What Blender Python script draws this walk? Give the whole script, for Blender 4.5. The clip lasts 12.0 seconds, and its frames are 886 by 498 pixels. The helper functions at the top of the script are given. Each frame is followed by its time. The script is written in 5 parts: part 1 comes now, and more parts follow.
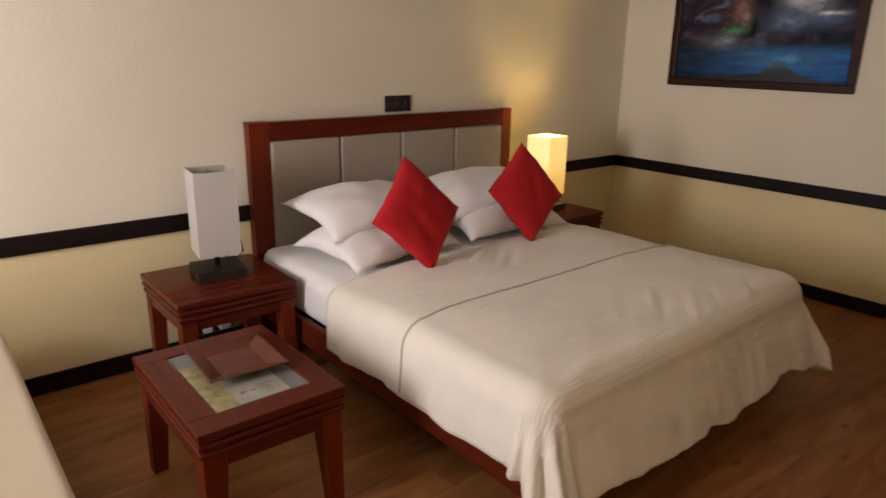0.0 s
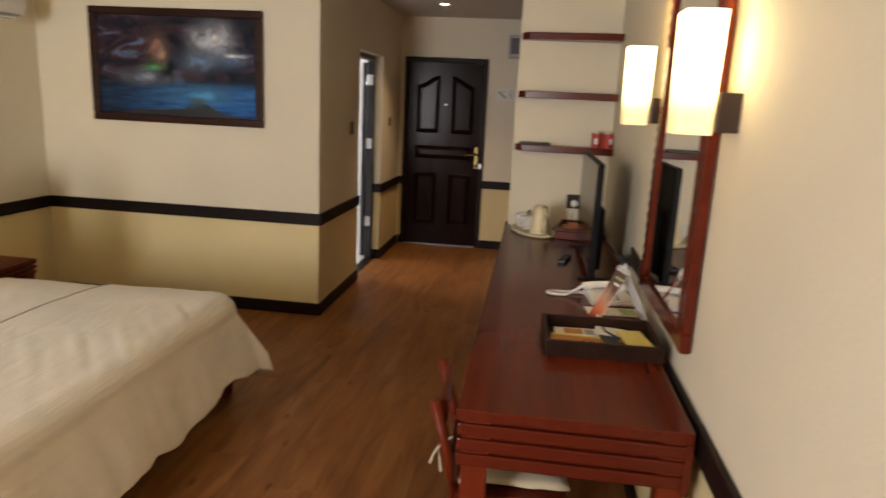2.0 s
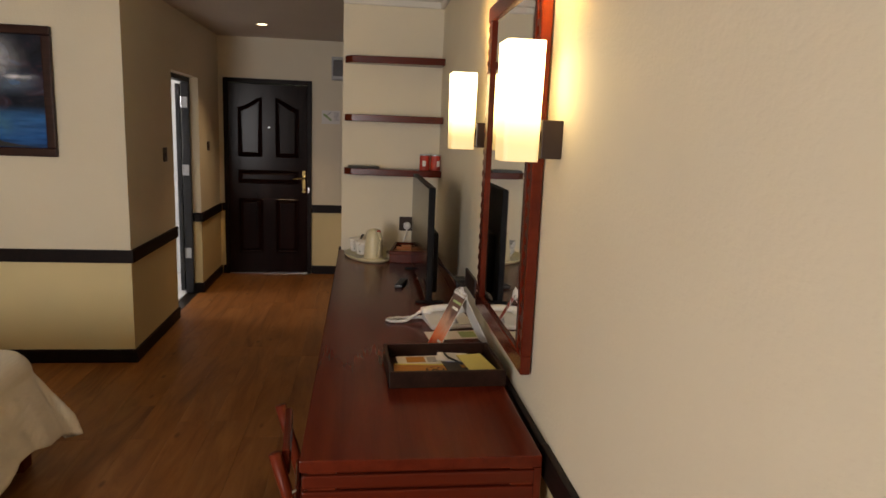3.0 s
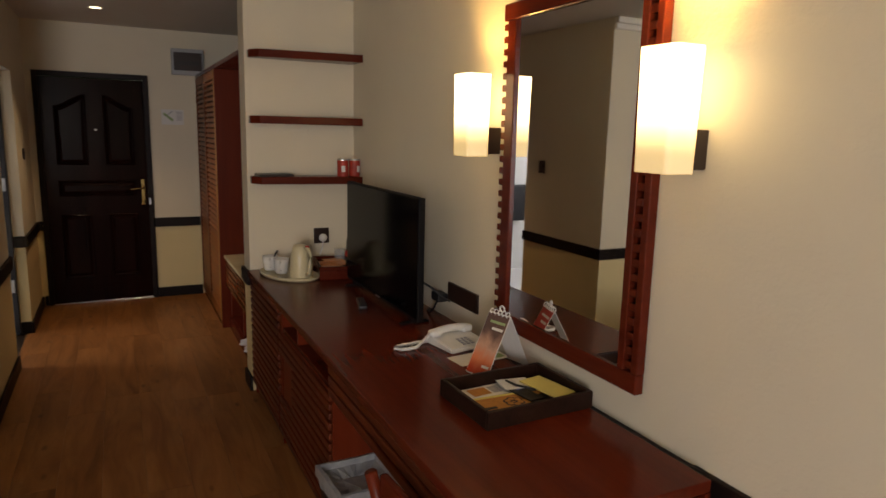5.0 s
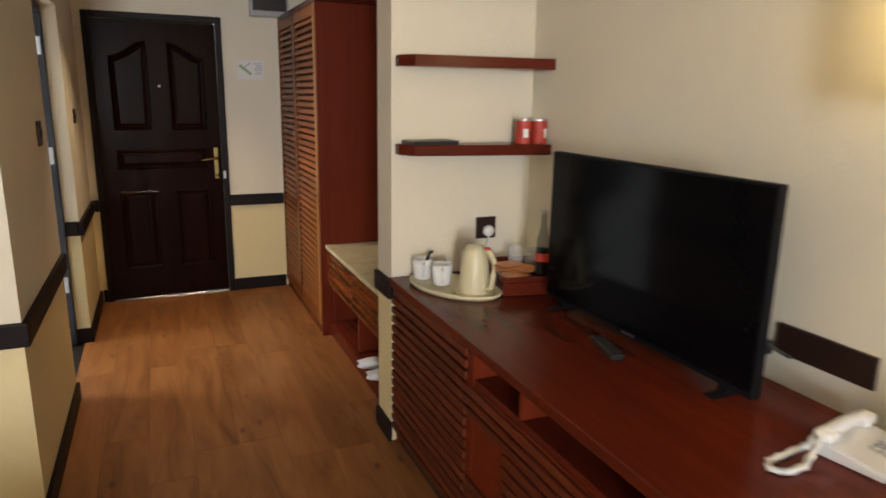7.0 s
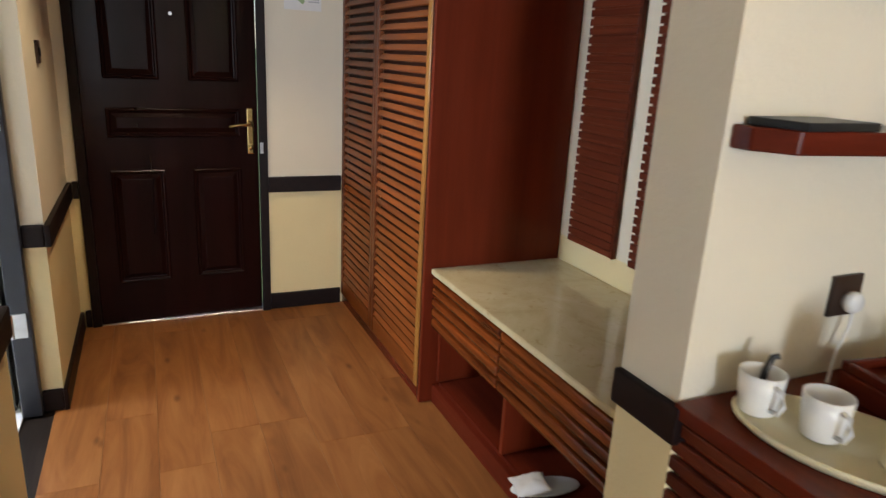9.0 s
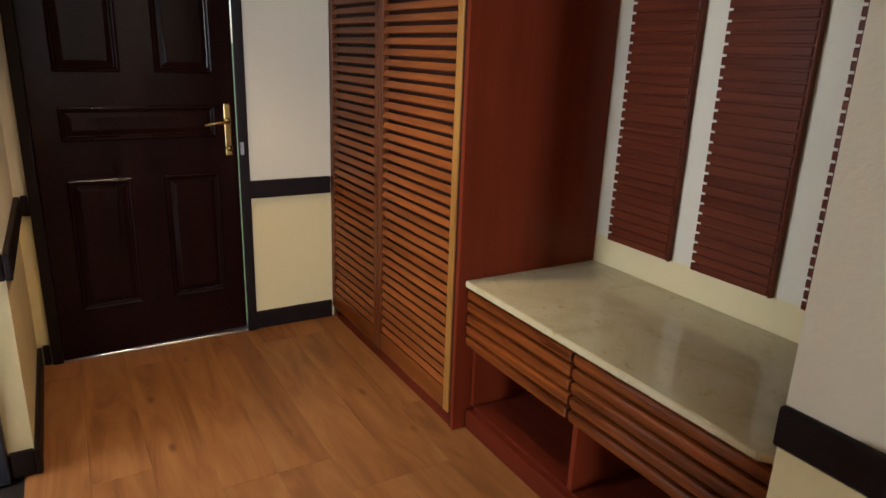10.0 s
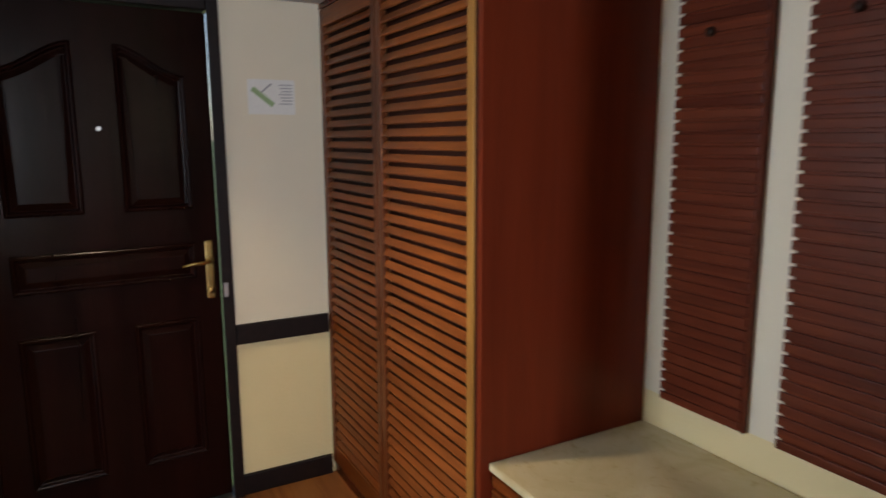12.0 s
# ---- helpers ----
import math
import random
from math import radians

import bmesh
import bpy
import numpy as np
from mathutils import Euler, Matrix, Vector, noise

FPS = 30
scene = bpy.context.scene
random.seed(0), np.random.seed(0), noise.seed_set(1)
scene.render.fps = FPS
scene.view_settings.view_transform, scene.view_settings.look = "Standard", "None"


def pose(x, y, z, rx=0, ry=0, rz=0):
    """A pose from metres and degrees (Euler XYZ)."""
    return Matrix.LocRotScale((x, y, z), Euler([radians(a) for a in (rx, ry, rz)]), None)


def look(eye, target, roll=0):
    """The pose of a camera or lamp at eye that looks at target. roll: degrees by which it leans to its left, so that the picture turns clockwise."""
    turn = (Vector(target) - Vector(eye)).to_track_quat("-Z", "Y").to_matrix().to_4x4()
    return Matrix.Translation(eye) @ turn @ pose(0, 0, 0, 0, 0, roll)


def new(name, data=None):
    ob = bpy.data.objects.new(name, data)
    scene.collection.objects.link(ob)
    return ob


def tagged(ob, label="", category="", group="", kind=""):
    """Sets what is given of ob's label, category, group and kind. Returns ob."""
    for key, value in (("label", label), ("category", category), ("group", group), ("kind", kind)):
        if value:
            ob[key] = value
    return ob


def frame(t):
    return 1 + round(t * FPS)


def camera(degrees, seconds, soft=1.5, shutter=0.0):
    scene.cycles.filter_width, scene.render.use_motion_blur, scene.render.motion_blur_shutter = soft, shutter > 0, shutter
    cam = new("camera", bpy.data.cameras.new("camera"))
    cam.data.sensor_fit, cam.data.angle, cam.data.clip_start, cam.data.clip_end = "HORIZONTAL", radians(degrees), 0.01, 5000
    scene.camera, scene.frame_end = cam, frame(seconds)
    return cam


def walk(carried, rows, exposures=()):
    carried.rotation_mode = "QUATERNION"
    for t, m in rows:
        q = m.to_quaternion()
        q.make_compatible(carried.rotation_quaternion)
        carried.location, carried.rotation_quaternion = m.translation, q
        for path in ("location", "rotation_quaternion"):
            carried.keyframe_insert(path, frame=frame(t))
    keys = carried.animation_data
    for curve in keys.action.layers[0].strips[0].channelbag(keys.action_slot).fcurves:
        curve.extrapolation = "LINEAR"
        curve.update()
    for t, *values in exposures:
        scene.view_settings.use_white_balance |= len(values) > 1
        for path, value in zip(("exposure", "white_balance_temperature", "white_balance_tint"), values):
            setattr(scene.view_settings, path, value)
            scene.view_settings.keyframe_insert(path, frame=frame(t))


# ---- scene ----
cam = camera(68.0, 12.0, shutter=0.4)
PATH = [
    (0, (0.704, 0.364, 1.62), (1.931, 1.834, 1.042), 1.0),
    (0.5, (0.649, 0.252, 1.643), (2.048, 1.568, 1.085), 1.8),
    (1, (0.696, 0.164, 1.659), (2.358, 1.154, 1.151), 3.7),
    (1.5, (0.759, 0.119, 1.628), (2.624, 0.671, 1.161), 3.5),
    (2, (0.804, 0.046, 1.637), (2.741, 0.294, 1.204), 2.8),
    (2.5, (0.816, 0.0, 1.662), (2.776, -0.07, 1.273), 1.9),
    (4.5, (1.299, 0.673, 1.655), (3.182, 0.074, 1.346), 3.7),
    (5, (1.406, 0.901, 1.677), (3.169, 0.024, 1.327), 1.4),
    (5.5, (1.674, 0.977, 1.645), (3.407, 0.05, 1.274), 1.0),
    (6, (2.021, 1.033, 1.64), (3.763, 0.139, 1.234), 0.9),
    (6.5, (2.425, 1.12, 1.634), (4.186, 0.267, 1.219), 1.0),
    (7, (2.878, 1.1, 1.587), (4.665, 0.325, 1.133), 1.0),
    (7.5, (3.323, 1.099, 1.558), (5.139, 0.432, 1.053), 0.8),
    (9.5, (4.921, 1.257, 1.455), (6.632, 0.392, 0.884), 3.1),
    (10, (5.083, 1.386, 1.442), (6.732, 0.414, 0.863), 2.1),
    (10.5, (5.091, 1.628, 1.504), (6.63, 0.494, 0.914), 2.4),
    (11, (5.106, 1.653, 1.615), (6.616, 0.419, 1.172), 1.2),
    (11.5, (5.226, 1.418, 1.621), (6.781, 0.203, 1.295), -0.3),
    (12, (5.491, 1.143, 1.575), (7.216, 0.186, 1.248), -0.2),
]
EXPOSURES = [(0, -0.34, 7700, 27), (1, -0.30, 7700, 20), (2, 0.20, 7950, 19), (2.5, 0.0, 8200, 20), (4.5, -0.52, 8000, 19), (5, -0.50, 8100, 21), (5.5, -0.28, 7800, 19), (6.5, 0.30, 7200, 16), (7.5, 1.06, 6950, 14), (9.5, 0.98, 6500, 13), (10.5, 0.88, 6700, 15), (11, 0.88, 6950, 15), (11.5, 1.08, 6600, 13), (12, 0.72, 6600, 13)]
walk(cam, [(t, look(eye, target, roll)) for t, eye, target, roll in PATH], EXPOSURES)

# ---- world, window light, exposure ----
world = bpy.data.worlds.new("sky")
scene.world = world
world.use_nodes = True
sky = world.node_tree.nodes.new("ShaderNodeTexSky")
sky.sky_type, sky.sun_disc = "NISHITA", False
sky.sun_elevation, sky.sun_rotation = radians(56), radians(1.5)
back = world.node_tree.nodes["Background"]
back.inputs["Strength"].default_value = 0.12
world.node_tree.links.new(sky.outputs[0], back.inputs["Color"])
sun = new("sun", bpy.data.lights.new("sun", "SUN"))
sun.data.energy, sun.data.angle, sun.data.color = 3.0, radians(0.5), (1.0, 0.95, 0.86)
sun.matrix_world = look((0.5, 20, 30), (0, 0, 0))


def area(name, m, w, h, power, colour):
    ob = new(name, bpy.data.lights.new(name, "AREA"))
    ob.data.shape, ob.data.size, ob.data.size_y = "RECTANGLE", w, h
    ob.data.energy, ob.data.color = power, colour
    ob.matrix_world = m
    return ob


def bulb(name, at, power, colour, radius, parent=None):
    ob = new(name, bpy.data.lights.new(name, "POINT"))
    ob.data.energy, ob.data.color, ob.data.shadow_soft_size = power, colour, radius
    ob.location = at
    ob.parent = parent
    return ob


WARM = (1.0, 0.68, 0.25)
DAY = (0.76, 0.87, 1.0)
area("window_daylight", look((-1.49, 2.2, 1.5), (2.0, 2.2, 1.5)), 0.76, 1.55, 152, DAY)
area("bathroom_daylight", look((7.2, 3.66, 1.65), (7.2, 2.0, 1.2)), 0.8, 0.8, 42, DAY)

# ---- materials ----


def material(name, rough=0.5, metal=0.0, colour=(0.5, 0.5, 0.5)):
    m = bpy.data.materials.new(name)
    m.use_nodes = True
    b = m.node_tree.nodes["Principled BSDF"]
    b.inputs["Roughness"].default_value = rough
    b.inputs["Metallic"].default_value = metal
    b.inputs["Base Color"].default_value = (*colour, 1)
    return m, m.node_tree, b


def node(nt, kind, **sets):
    n = nt.nodes.new(kind)
    for k, v in sets.items():
        n.inputs[k.replace("_", " ")].default_value = v
    return n


def coords(nt, stretch=(1, 1, 1), vary=False, space="Object"):
    tc = nt.nodes.new("ShaderNodeTexCoord")
    mp = nt.nodes.new("ShaderNodeMapping")
    mp.inputs["Scale"].default_value = stretch
    nt.links.new(tc.outputs[space], mp.inputs["Vector"])
    if vary:
        info = nt.nodes.new("ShaderNodeObjectInfo")
        mul = nt.nodes.new("ShaderNodeMath")
        mul.operation = "MULTIPLY"
        mul.inputs[1].default_value = 37.0
        nt.links.new(info.outputs["Random"], mul.inputs[0])
        nt.links.new(mul.outputs[0], mp.inputs["Location"])
    return mp.outputs[0]


def ramp(nt, fac, stops):
    r = nt.nodes.new("ShaderNodeValToRGB")
    while len(r.color_ramp.elements) < len(stops):
        r.color_ramp.elements.new(0.5)
    for e, (p, c) in zip(r.color_ramp.elements, stops):
        e.position, e.color = p, (*c, 1)
    nt.links.new(fac, r.inputs[0])
    return r.outputs[0]


def mixc(nt, mode, fac, a, b):
    m = nt.nodes.new("ShaderNodeMix")
    m.data_type, m.blend_type = "RGBA", mode
    for sock, v in ((m.inputs[0], fac), (m.inputs[6], a), (m.inputs[7], b)):
        if isinstance(v, (int, float)):
            sock.default_value = v
        elif isinstance(v, tuple):
            sock.default_value = (*v, 1)
        else:
            nt.links.new(v, sock)
    return m.outputs[2]


def bump(nt, b, height, strength, distance=0.002):
    n = nt.nodes.new("ShaderNodeBump")
    n.inputs["Strength"].default_value, n.inputs["Distance"].default_value = strength, distance
    nt.links.new(height, n.inputs["Height"])
    nt.links.new(n.outputs[0], b.inputs["Normal"])


def paint(name, colour, rough=0.7, relief=0.36):
    m, nt, b = material(name, rough)
    v = coords(nt)
    big = node(nt, "ShaderNodeTexNoise", Scale=1.3, Detail=5.0, Roughness=0.6)
    nt.links.new(v, big.inputs["Vector"])
    c = ramp(nt, big.outputs[0], [(0.3, tuple(x * 0.93 for x in colour)), (0.7, colour)])
    nt.links.new(c, b.inputs["Base Color"])
    fine = node(nt, "ShaderNodeTexNoise", Scale=70.0, Detail=4.0, Roughness=0.6)
    nt.links.new(v, fine.inputs["Vector"])
    bump(nt, b, fine.outputs[0], relief, 0.004)
    return m


def wood(name, dark, light, along="x", rough=0.3, vary=True, grain=1.0, coat=0.0, streak=0.55):
    m, nt, b = material(name, rough)
    long, short = 0.9 * grain, 14.0 * grain
    st = {"x": (long, short, short), "y": (short, long, short), "z": (short, short, long)}[along]
    v = coords(nt, st, vary)
    n1 = node(nt, "ShaderNodeTexNoise", Scale=1.6, Detail=7.0, Roughness=0.62, Distortion=0.6)
    n2 = node(nt, "ShaderNodeTexNoise", Scale=9.0, Detail=3.0, Roughness=0.7)
    for n in (n1, n2):
        nt.links.new(v, n.inputs["Vector"])
    c = ramp(nt, n1.outputs[0], [(0.28, dark), (0.72, light)])
    c2 = ramp(nt, n2.outputs[0], [(0.35, (0.72, 0.72, 0.72)), (0.6, (1.0, 1.0, 1.0))])
    col = mixc(nt, "MULTIPLY", streak, c, c2)
    if vary:
        info = nt.nodes.new("ShaderNodeObjectInfo")
        tone = ramp(nt, info.outputs["Random"], [(0.0, (0.86, 0.86, 0.86)), (1.0, (1.08, 1.06, 1.04))])
        col = mixc(nt, "MULTIPLY", 1.0, col, tone)
    nt.links.new(col, b.inputs["Base Color"])
    rr = node(nt, "ShaderNodeMapRange")
    rr.inputs["To Min"].default_value, rr.inputs["To Max"].default_value = rough * 0.8, rough * 1.35
    nt.links.new(n1.outputs[0], rr.inputs["Value"])
    nt.links.new(rr.outputs[0], b.inputs["Roughness"])
    b.inputs["Coat Weight"].default_value = coat
    b.inputs["Specular IOR Level"].default_value = 0.168
    b.inputs["Coat Roughness"].default_value = 0.15
    bump(nt, b, n2.outputs[0], 0.2 * streak, 0.001)
    return m


def fabric(name, colour, weave=900.0, rough=0.9, relief=0.3, slub=0.08, ribs=0.0, crease=0.0):
    m, nt, b = material(name, rough)
    v = coords(nt)
    n = node(nt, "ShaderNodeTexNoise", Scale=weave * 0.35, Detail=2.0)
    big = node(nt, "ShaderNodeTexNoise", Scale=6.0, Detail=4.0)
    for k in (n, big):
        nt.links.new(v, k.inputs["Vector"])
    c = ramp(nt, big.outputs[0], [(0.3, tuple(x * (1 - slub) for x in colour)), (0.7, colour)])
    nt.links.new(c, b.inputs["Base Color"])
    h = n.outputs[0]
    if ribs:
        w = node(nt, "ShaderNodeTexWave", Scale=ribs, Distortion=1.5, Detail=1.0)
        w.bands_direction = "Y"
        nt.links.new(v, w.inputs["Vector"])
        h = w.outputs["Fac"]
    bump(nt, b, h, relief, 0.0015)
    if crease:
        fold = node(nt, "ShaderNodeTexNoise", Scale=4.5, Detail=5.0, Roughness=0.55, Distortion=1.6)
        turned = nt.nodes.new("ShaderNodeMapping")
        turned.inputs["Rotation"].default_value = (0, 0, 0.6)
        turned.inputs["Scale"].default_value = (0.6, 2.2, 1.0)
        nt.links.new(v, turned.inputs["Vector"])
        nt.links.new(turned.outputs[0], fold.inputs["Vector"])
        first = b.inputs["Normal"].links[0].from_node
        second = nt.nodes.new("ShaderNodeBump")
        second.inputs["Strength"].default_value, second.inputs["Distance"].default_value = crease, 0.03
        nt.links.new(fold.outputs[0], second.inputs["Height"])
        nt.links.new(first.outputs[0], second.inputs["Normal"])
        nt.links.new(second.outputs[0], b.inputs["Normal"])
    b.inputs["Sheen Weight"].default_value = 0.25
    return m


def plain(name, colour, rough=0.45, metal=0.0, scale=40.0, wear=0.12):
    m, nt, b = material(name, rough, metal)
    v = coords(nt)
    n = node(nt, "ShaderNodeTexNoise", Scale=scale, Detail=5.0)
    nt.links.new(v, n.inputs["Vector"])
    c = ramp(nt, n.outputs[0], [(0.3, tuple(x * (1 - wear) for x in colour)), (0.7, colour)])
    nt.links.new(c, b.inputs["Base Color"])
    return m


def glow(name, low, high, z0, z1, s0, s1):
    """A lit fabric shade: brighter towards the bulb, between two heights of its own."""
    m, nt, b = material(name, 0.8, 0.0, (0.8, 0.72, 0.55))
    tc = nt.nodes.new("ShaderNodeTexCoord")
    sep = nt.nodes.new("ShaderNodeSeparateXYZ")
    nt.links.new(tc.outputs["Object"], sep.inputs[0])
    mr = nt.nodes.new("ShaderNodeMapRange")
    mr.interpolation_type = "SMOOTHSTEP"
    mr.inputs["From Min"].default_value, mr.inputs["From Max"].default_value = z0, z1
    nt.links.new(sep.outputs["Z"], mr.inputs["Value"])
    nt.links.new(ramp(nt, mr.outputs[0], [(0.0, low), (1.0, high)]), b.inputs["Emission Color"])
    ms = nt.nodes.new("ShaderNodeMapRange")
    ms.inputs["To Min"].default_value, ms.inputs["To Max"].default_value = s0, s1
    nt.links.new(mr.outputs[0], ms.inputs["Value"])
    nt.links.new(ms.outputs[0], b.inputs["Emission Strength"])
    return m


WALL_UP = paint("wall_paint_off_white", (0.77, 0.70, 0.55))
WALL_LOW = paint("wall_paint_cream", (0.78, 0.65, 0.36))
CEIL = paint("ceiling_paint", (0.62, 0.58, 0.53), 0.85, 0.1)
CORNICE = paint("cornice_paint", (0.80, 0.77, 0.70), 0.6, 0.05)
DARKTRIM = wood("dark_stained_trim", (0.007, 0.004, 0.004), (0.016, 0.008, 0.007), "x", 0.45, False)


def laminate():
    """Oak-print boards: long soft figure, blotches and a few dark knots."""
    m, nt, b = material("oak_laminate", 0.4)
    v = coords(nt, (0.8, 5.0, 1), True)
    n1 = node(nt, "ShaderNodeTexNoise", Scale=1.7, Detail=8.0, Roughness=0.6, Distortion=1.1)
    nt.links.new(v, n1.inputs["Vector"])
    w = coords(nt, (1.0, 2.4, 1), True)
    kn = node(nt, "ShaderNodeTexVoronoi", Scale=2.6)
    nt.links.new(w, kn.inputs["Vector"])
    big = node(nt, "ShaderNodeTexNoise", Scale=2.2, Detail=3.0)
    nt.links.new(w, big.inputs["Vector"])
    c = ramp(nt, n1.outputs[0], [(0.25, (0.156, 0.052, 0.015)), (0.5, (0.282, 0.110, 0.034)), (0.75, (0.385, 0.168, 0.057))])
    c = mixc(nt, "MULTIPLY", 0.75, c, ramp(nt, kn.outputs["Distance"], [(0.035, (0.35, 0.28, 0.25)), (0.11, (1, 1, 1))]))
    c = mixc(nt, "MULTIPLY", 0.5, c, ramp(nt, big.outputs[0], [(0.3, (0.72, 0.70, 0.68)), (0.65, (1, 1, 1))]))
    info = nt.nodes.new("ShaderNodeObjectInfo")
    c = mixc(nt, "MULTIPLY", 1.0, c, ramp(nt, info.outputs["Random"], [(0.0, (0.93, 0.93, 0.93)), (1.0, (1.05, 1.04, 1.03))]))
    nt.links.new(c, b.inputs["Base Color"])
    rr = node(nt, "ShaderNodeMapRange")
    rr.inputs["To Min"].default_value, rr.inputs["To Max"].default_value = 0.34, 0.52
    nt.links.new(big.outputs[0], rr.inputs["Value"])
    nt.links.new(rr.outputs[0], b.inputs["Roughness"])
    b.inputs["Specular IOR Level"].default_value = 0.28
    bump(nt, b, n1.outputs[0], 0.08, 0.001)
    return m


LAMINATE = laminate()
MAHOG = wood("mahogany_x", (0.086, 0.0118, 0.0055), (0.132, 0.0195, 0.0085), "x", 0.20, False, 0.6, 0.0, 0.25)
MAHOG_Y = wood("mahogany_y", (0.086, 0.0118, 0.0055), (0.132, 0.0195, 0.0085), "y", 0.20, False, 0.6, 0.0, 0.25)
MAHOG_Z = wood("mahogany_z", (0.118, 0.0148, 0.005), (0.182, 0.027, 0.0085), "z", 0.33, False, 0.3, 0.0, 0.2)
RIB = wood("ribbed_mahogany", (0.075, 0.013, 0.006), (0.17, 0.037, 0.014), "x", 0.35, True, 0.9, 0.0)
LOUVRE = wood("louvre_teak", (0.15, 0.037, 0.008), (0.32, 0.092, 0.020), "x", 0.33, True, 0.8, 0.0)
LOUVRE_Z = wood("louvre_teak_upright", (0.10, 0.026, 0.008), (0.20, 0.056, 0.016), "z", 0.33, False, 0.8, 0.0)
DRAWER = wood("ribbed_drawer_teak", (0.045, 0.008, 0.003), (0.29, 0.072, 0.015), "x", 0.22, True, 1.2, 0.3, 0.8)
# red wood darkened to paint in shade behind the slats and beside the door
SHADOWWOOD = wood("shaded_red_wood", (0.022, 0.006, 0.004), (0.050, 0.012, 0.006), "z", 0.5, False, 0.5, 0.0)
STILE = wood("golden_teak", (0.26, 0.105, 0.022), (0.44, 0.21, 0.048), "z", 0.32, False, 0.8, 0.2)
DOORWOOD = wood("dark_door_wood", (0.006, 0.0017, 0.0014), (0.016, 0.004, 0.003), "z", 0.19, False, 0.35, 0.0)
DOORWOOD.node_tree.nodes["Principled BSDF"].inputs["Specular IOR Level"].default_value = 0.11
BLACKWOOD = wood("ebonised_wood", (0.010, 0.008, 0.007), (0.030, 0.022, 0.018), "x", 0.35, False)
TRAYWOOD = wood("dark_tray_wood", (0.013, 0.006, 0.004), (0.034, 0.014, 0.009), "x", 0.35, False)
LINEN = fabric("white_linen", (0.82, 0.79, 0.75), 900, 0.9, 0.25, 0.04, 0.0, 0.25)
SPREAD = fabric("white_bedspread", (0.84, 0.785, 0.67), 500, 0.9, 0.6, 0.07, 26.0, 0.24)
HEM = fabric("bedspread_hem", (0.52, 0.46, 0.37), 500, 0.9, 0.3, 0.1)
RED = fabric("red_cushion_cloth", (0.50, 0.006, 0.010), 700, 0.85, 0.2, 0.03)
RED.node_tree.nodes["Principled BSDF"].inputs["Sheen Weight"].default_value = 0.0
LEATHER = plain("taupe_leatherette", (0.36, 0.30, 0.24), 0.5, 0.0, 60, 0.08)
CREAMCLOTH = fabric("cream_upholstery", (0.62, 0.52, 0.36), 600, 0.85, 0.25, 0.05)
SHADE_OFF = fabric("white_lamp_shade", (0.50, 0.46, 0.40), 900, 0.85, 0.15, 0.04)
BLACK = plain("black_plastic", (0.012, 0.012, 0.013), 0.4)
TVBLACK = plain("matt_black_casing", (0.006, 0.006, 0.007), 0.55)
TVBLACK.node_tree.nodes["Principled BSDF"].inputs["Specular IOR Level"].default_value = 0.12
SCREEN = plain("tv_screen", (0.003, 0.003, 0.004), 0.12)
SCREEN.node_tree.nodes["Principled BSDF"].inputs["Specular IOR Level"].default_value = 0.08
BROWNPLATE = plain("dark_brown_plastic", (0.030, 0.014, 0.010), 0.35)
WHITEPL = plain("white_plastic", (0.78, 0.77, 0.74), 0.35, 0, 30, 0.05)
CREAMPL = plain("cream_plastic", (0.70, 0.62, 0.40), 0.3, 0, 30, 0.05)
CERAMIC = plain("white_ceramic", (0.82, 0.81, 0.78), 0.12, 0, 30, 0.03)
BRASS = plain("aged_brass", (0.60, 0.44, 0.18), 0.25, 1.0)
STEEL = plain("steel", (0.55, 0.56, 0.58), 0.3, 1.0)
GREYBOX = plain("grey_plastic", (0.38, 0.39, 0.41), 0.4)
GLASS, nt_g, b_g = material("clear_glass", 0.03, 0.0, (0.86, 0.90, 0.88))
b_g.inputs["Alpha"].default_value = 0.18
BOTTLE, nt_g, b_g = material("bottle_glass", 0.03, 0.0, (0.05, 0.06, 0.05))
b_g.inputs["Alpha"].default_value = 0.35
MIRROR = material("mirror_silver", 0.02, 1.0, (0.86, 0.87, 0.86))[0]
PAPER = plain("white_paper", (0.78, 0.77, 0.74), 0.7, 0, 60, 0.04)
YELLOWP = plain("yellow_paper", (0.74, 0.66, 0.22), 0.7, 0, 60, 0.05)
ORANGEP = plain("orange_print", (0.55, 0.24, 0.05), 0.6, 0, 60, 0.2)
REDP = plain("red_print", (0.55, 0.05, 0.03), 0.5, 0, 20, 0.35)
BLUEP = plain("blue_print", (0.08, 0.14, 0.40), 0.5)
GREENP = plain("green_print", (0.30, 0.42, 0.20), 0.6)
INK = plain("dark_ink", (0.03, 0.025, 0.022), 0.6)
GREYINK = plain("grey_ink", (0.40, 0.40, 0.42), 0.7)
LINER = plain("grey_bin_liner", (0.36, 0.37, 0.38), 0.35, 0, 25, 0.3)
COLA = plain("dark_drink", (0.020, 0.008, 0.006), 0.1)
SLIPPER = fabric("white_towelling", (0.75, 0.74, 0.72), 900, 0.95, 0.5, 0.06)
BATHTILE = plain("white_glazed_tile", (0.80, 0.81, 0.82), 0.15, 0, 20, 0.03)
BLUEGREY = plain("dark_blue_grey_paint", (0.016, 0.018, 0.026), 0.35)
GRASS = plain("garden_green", (0.06, 0.10, 0.03), 0.9, 0, 3, 0.5)


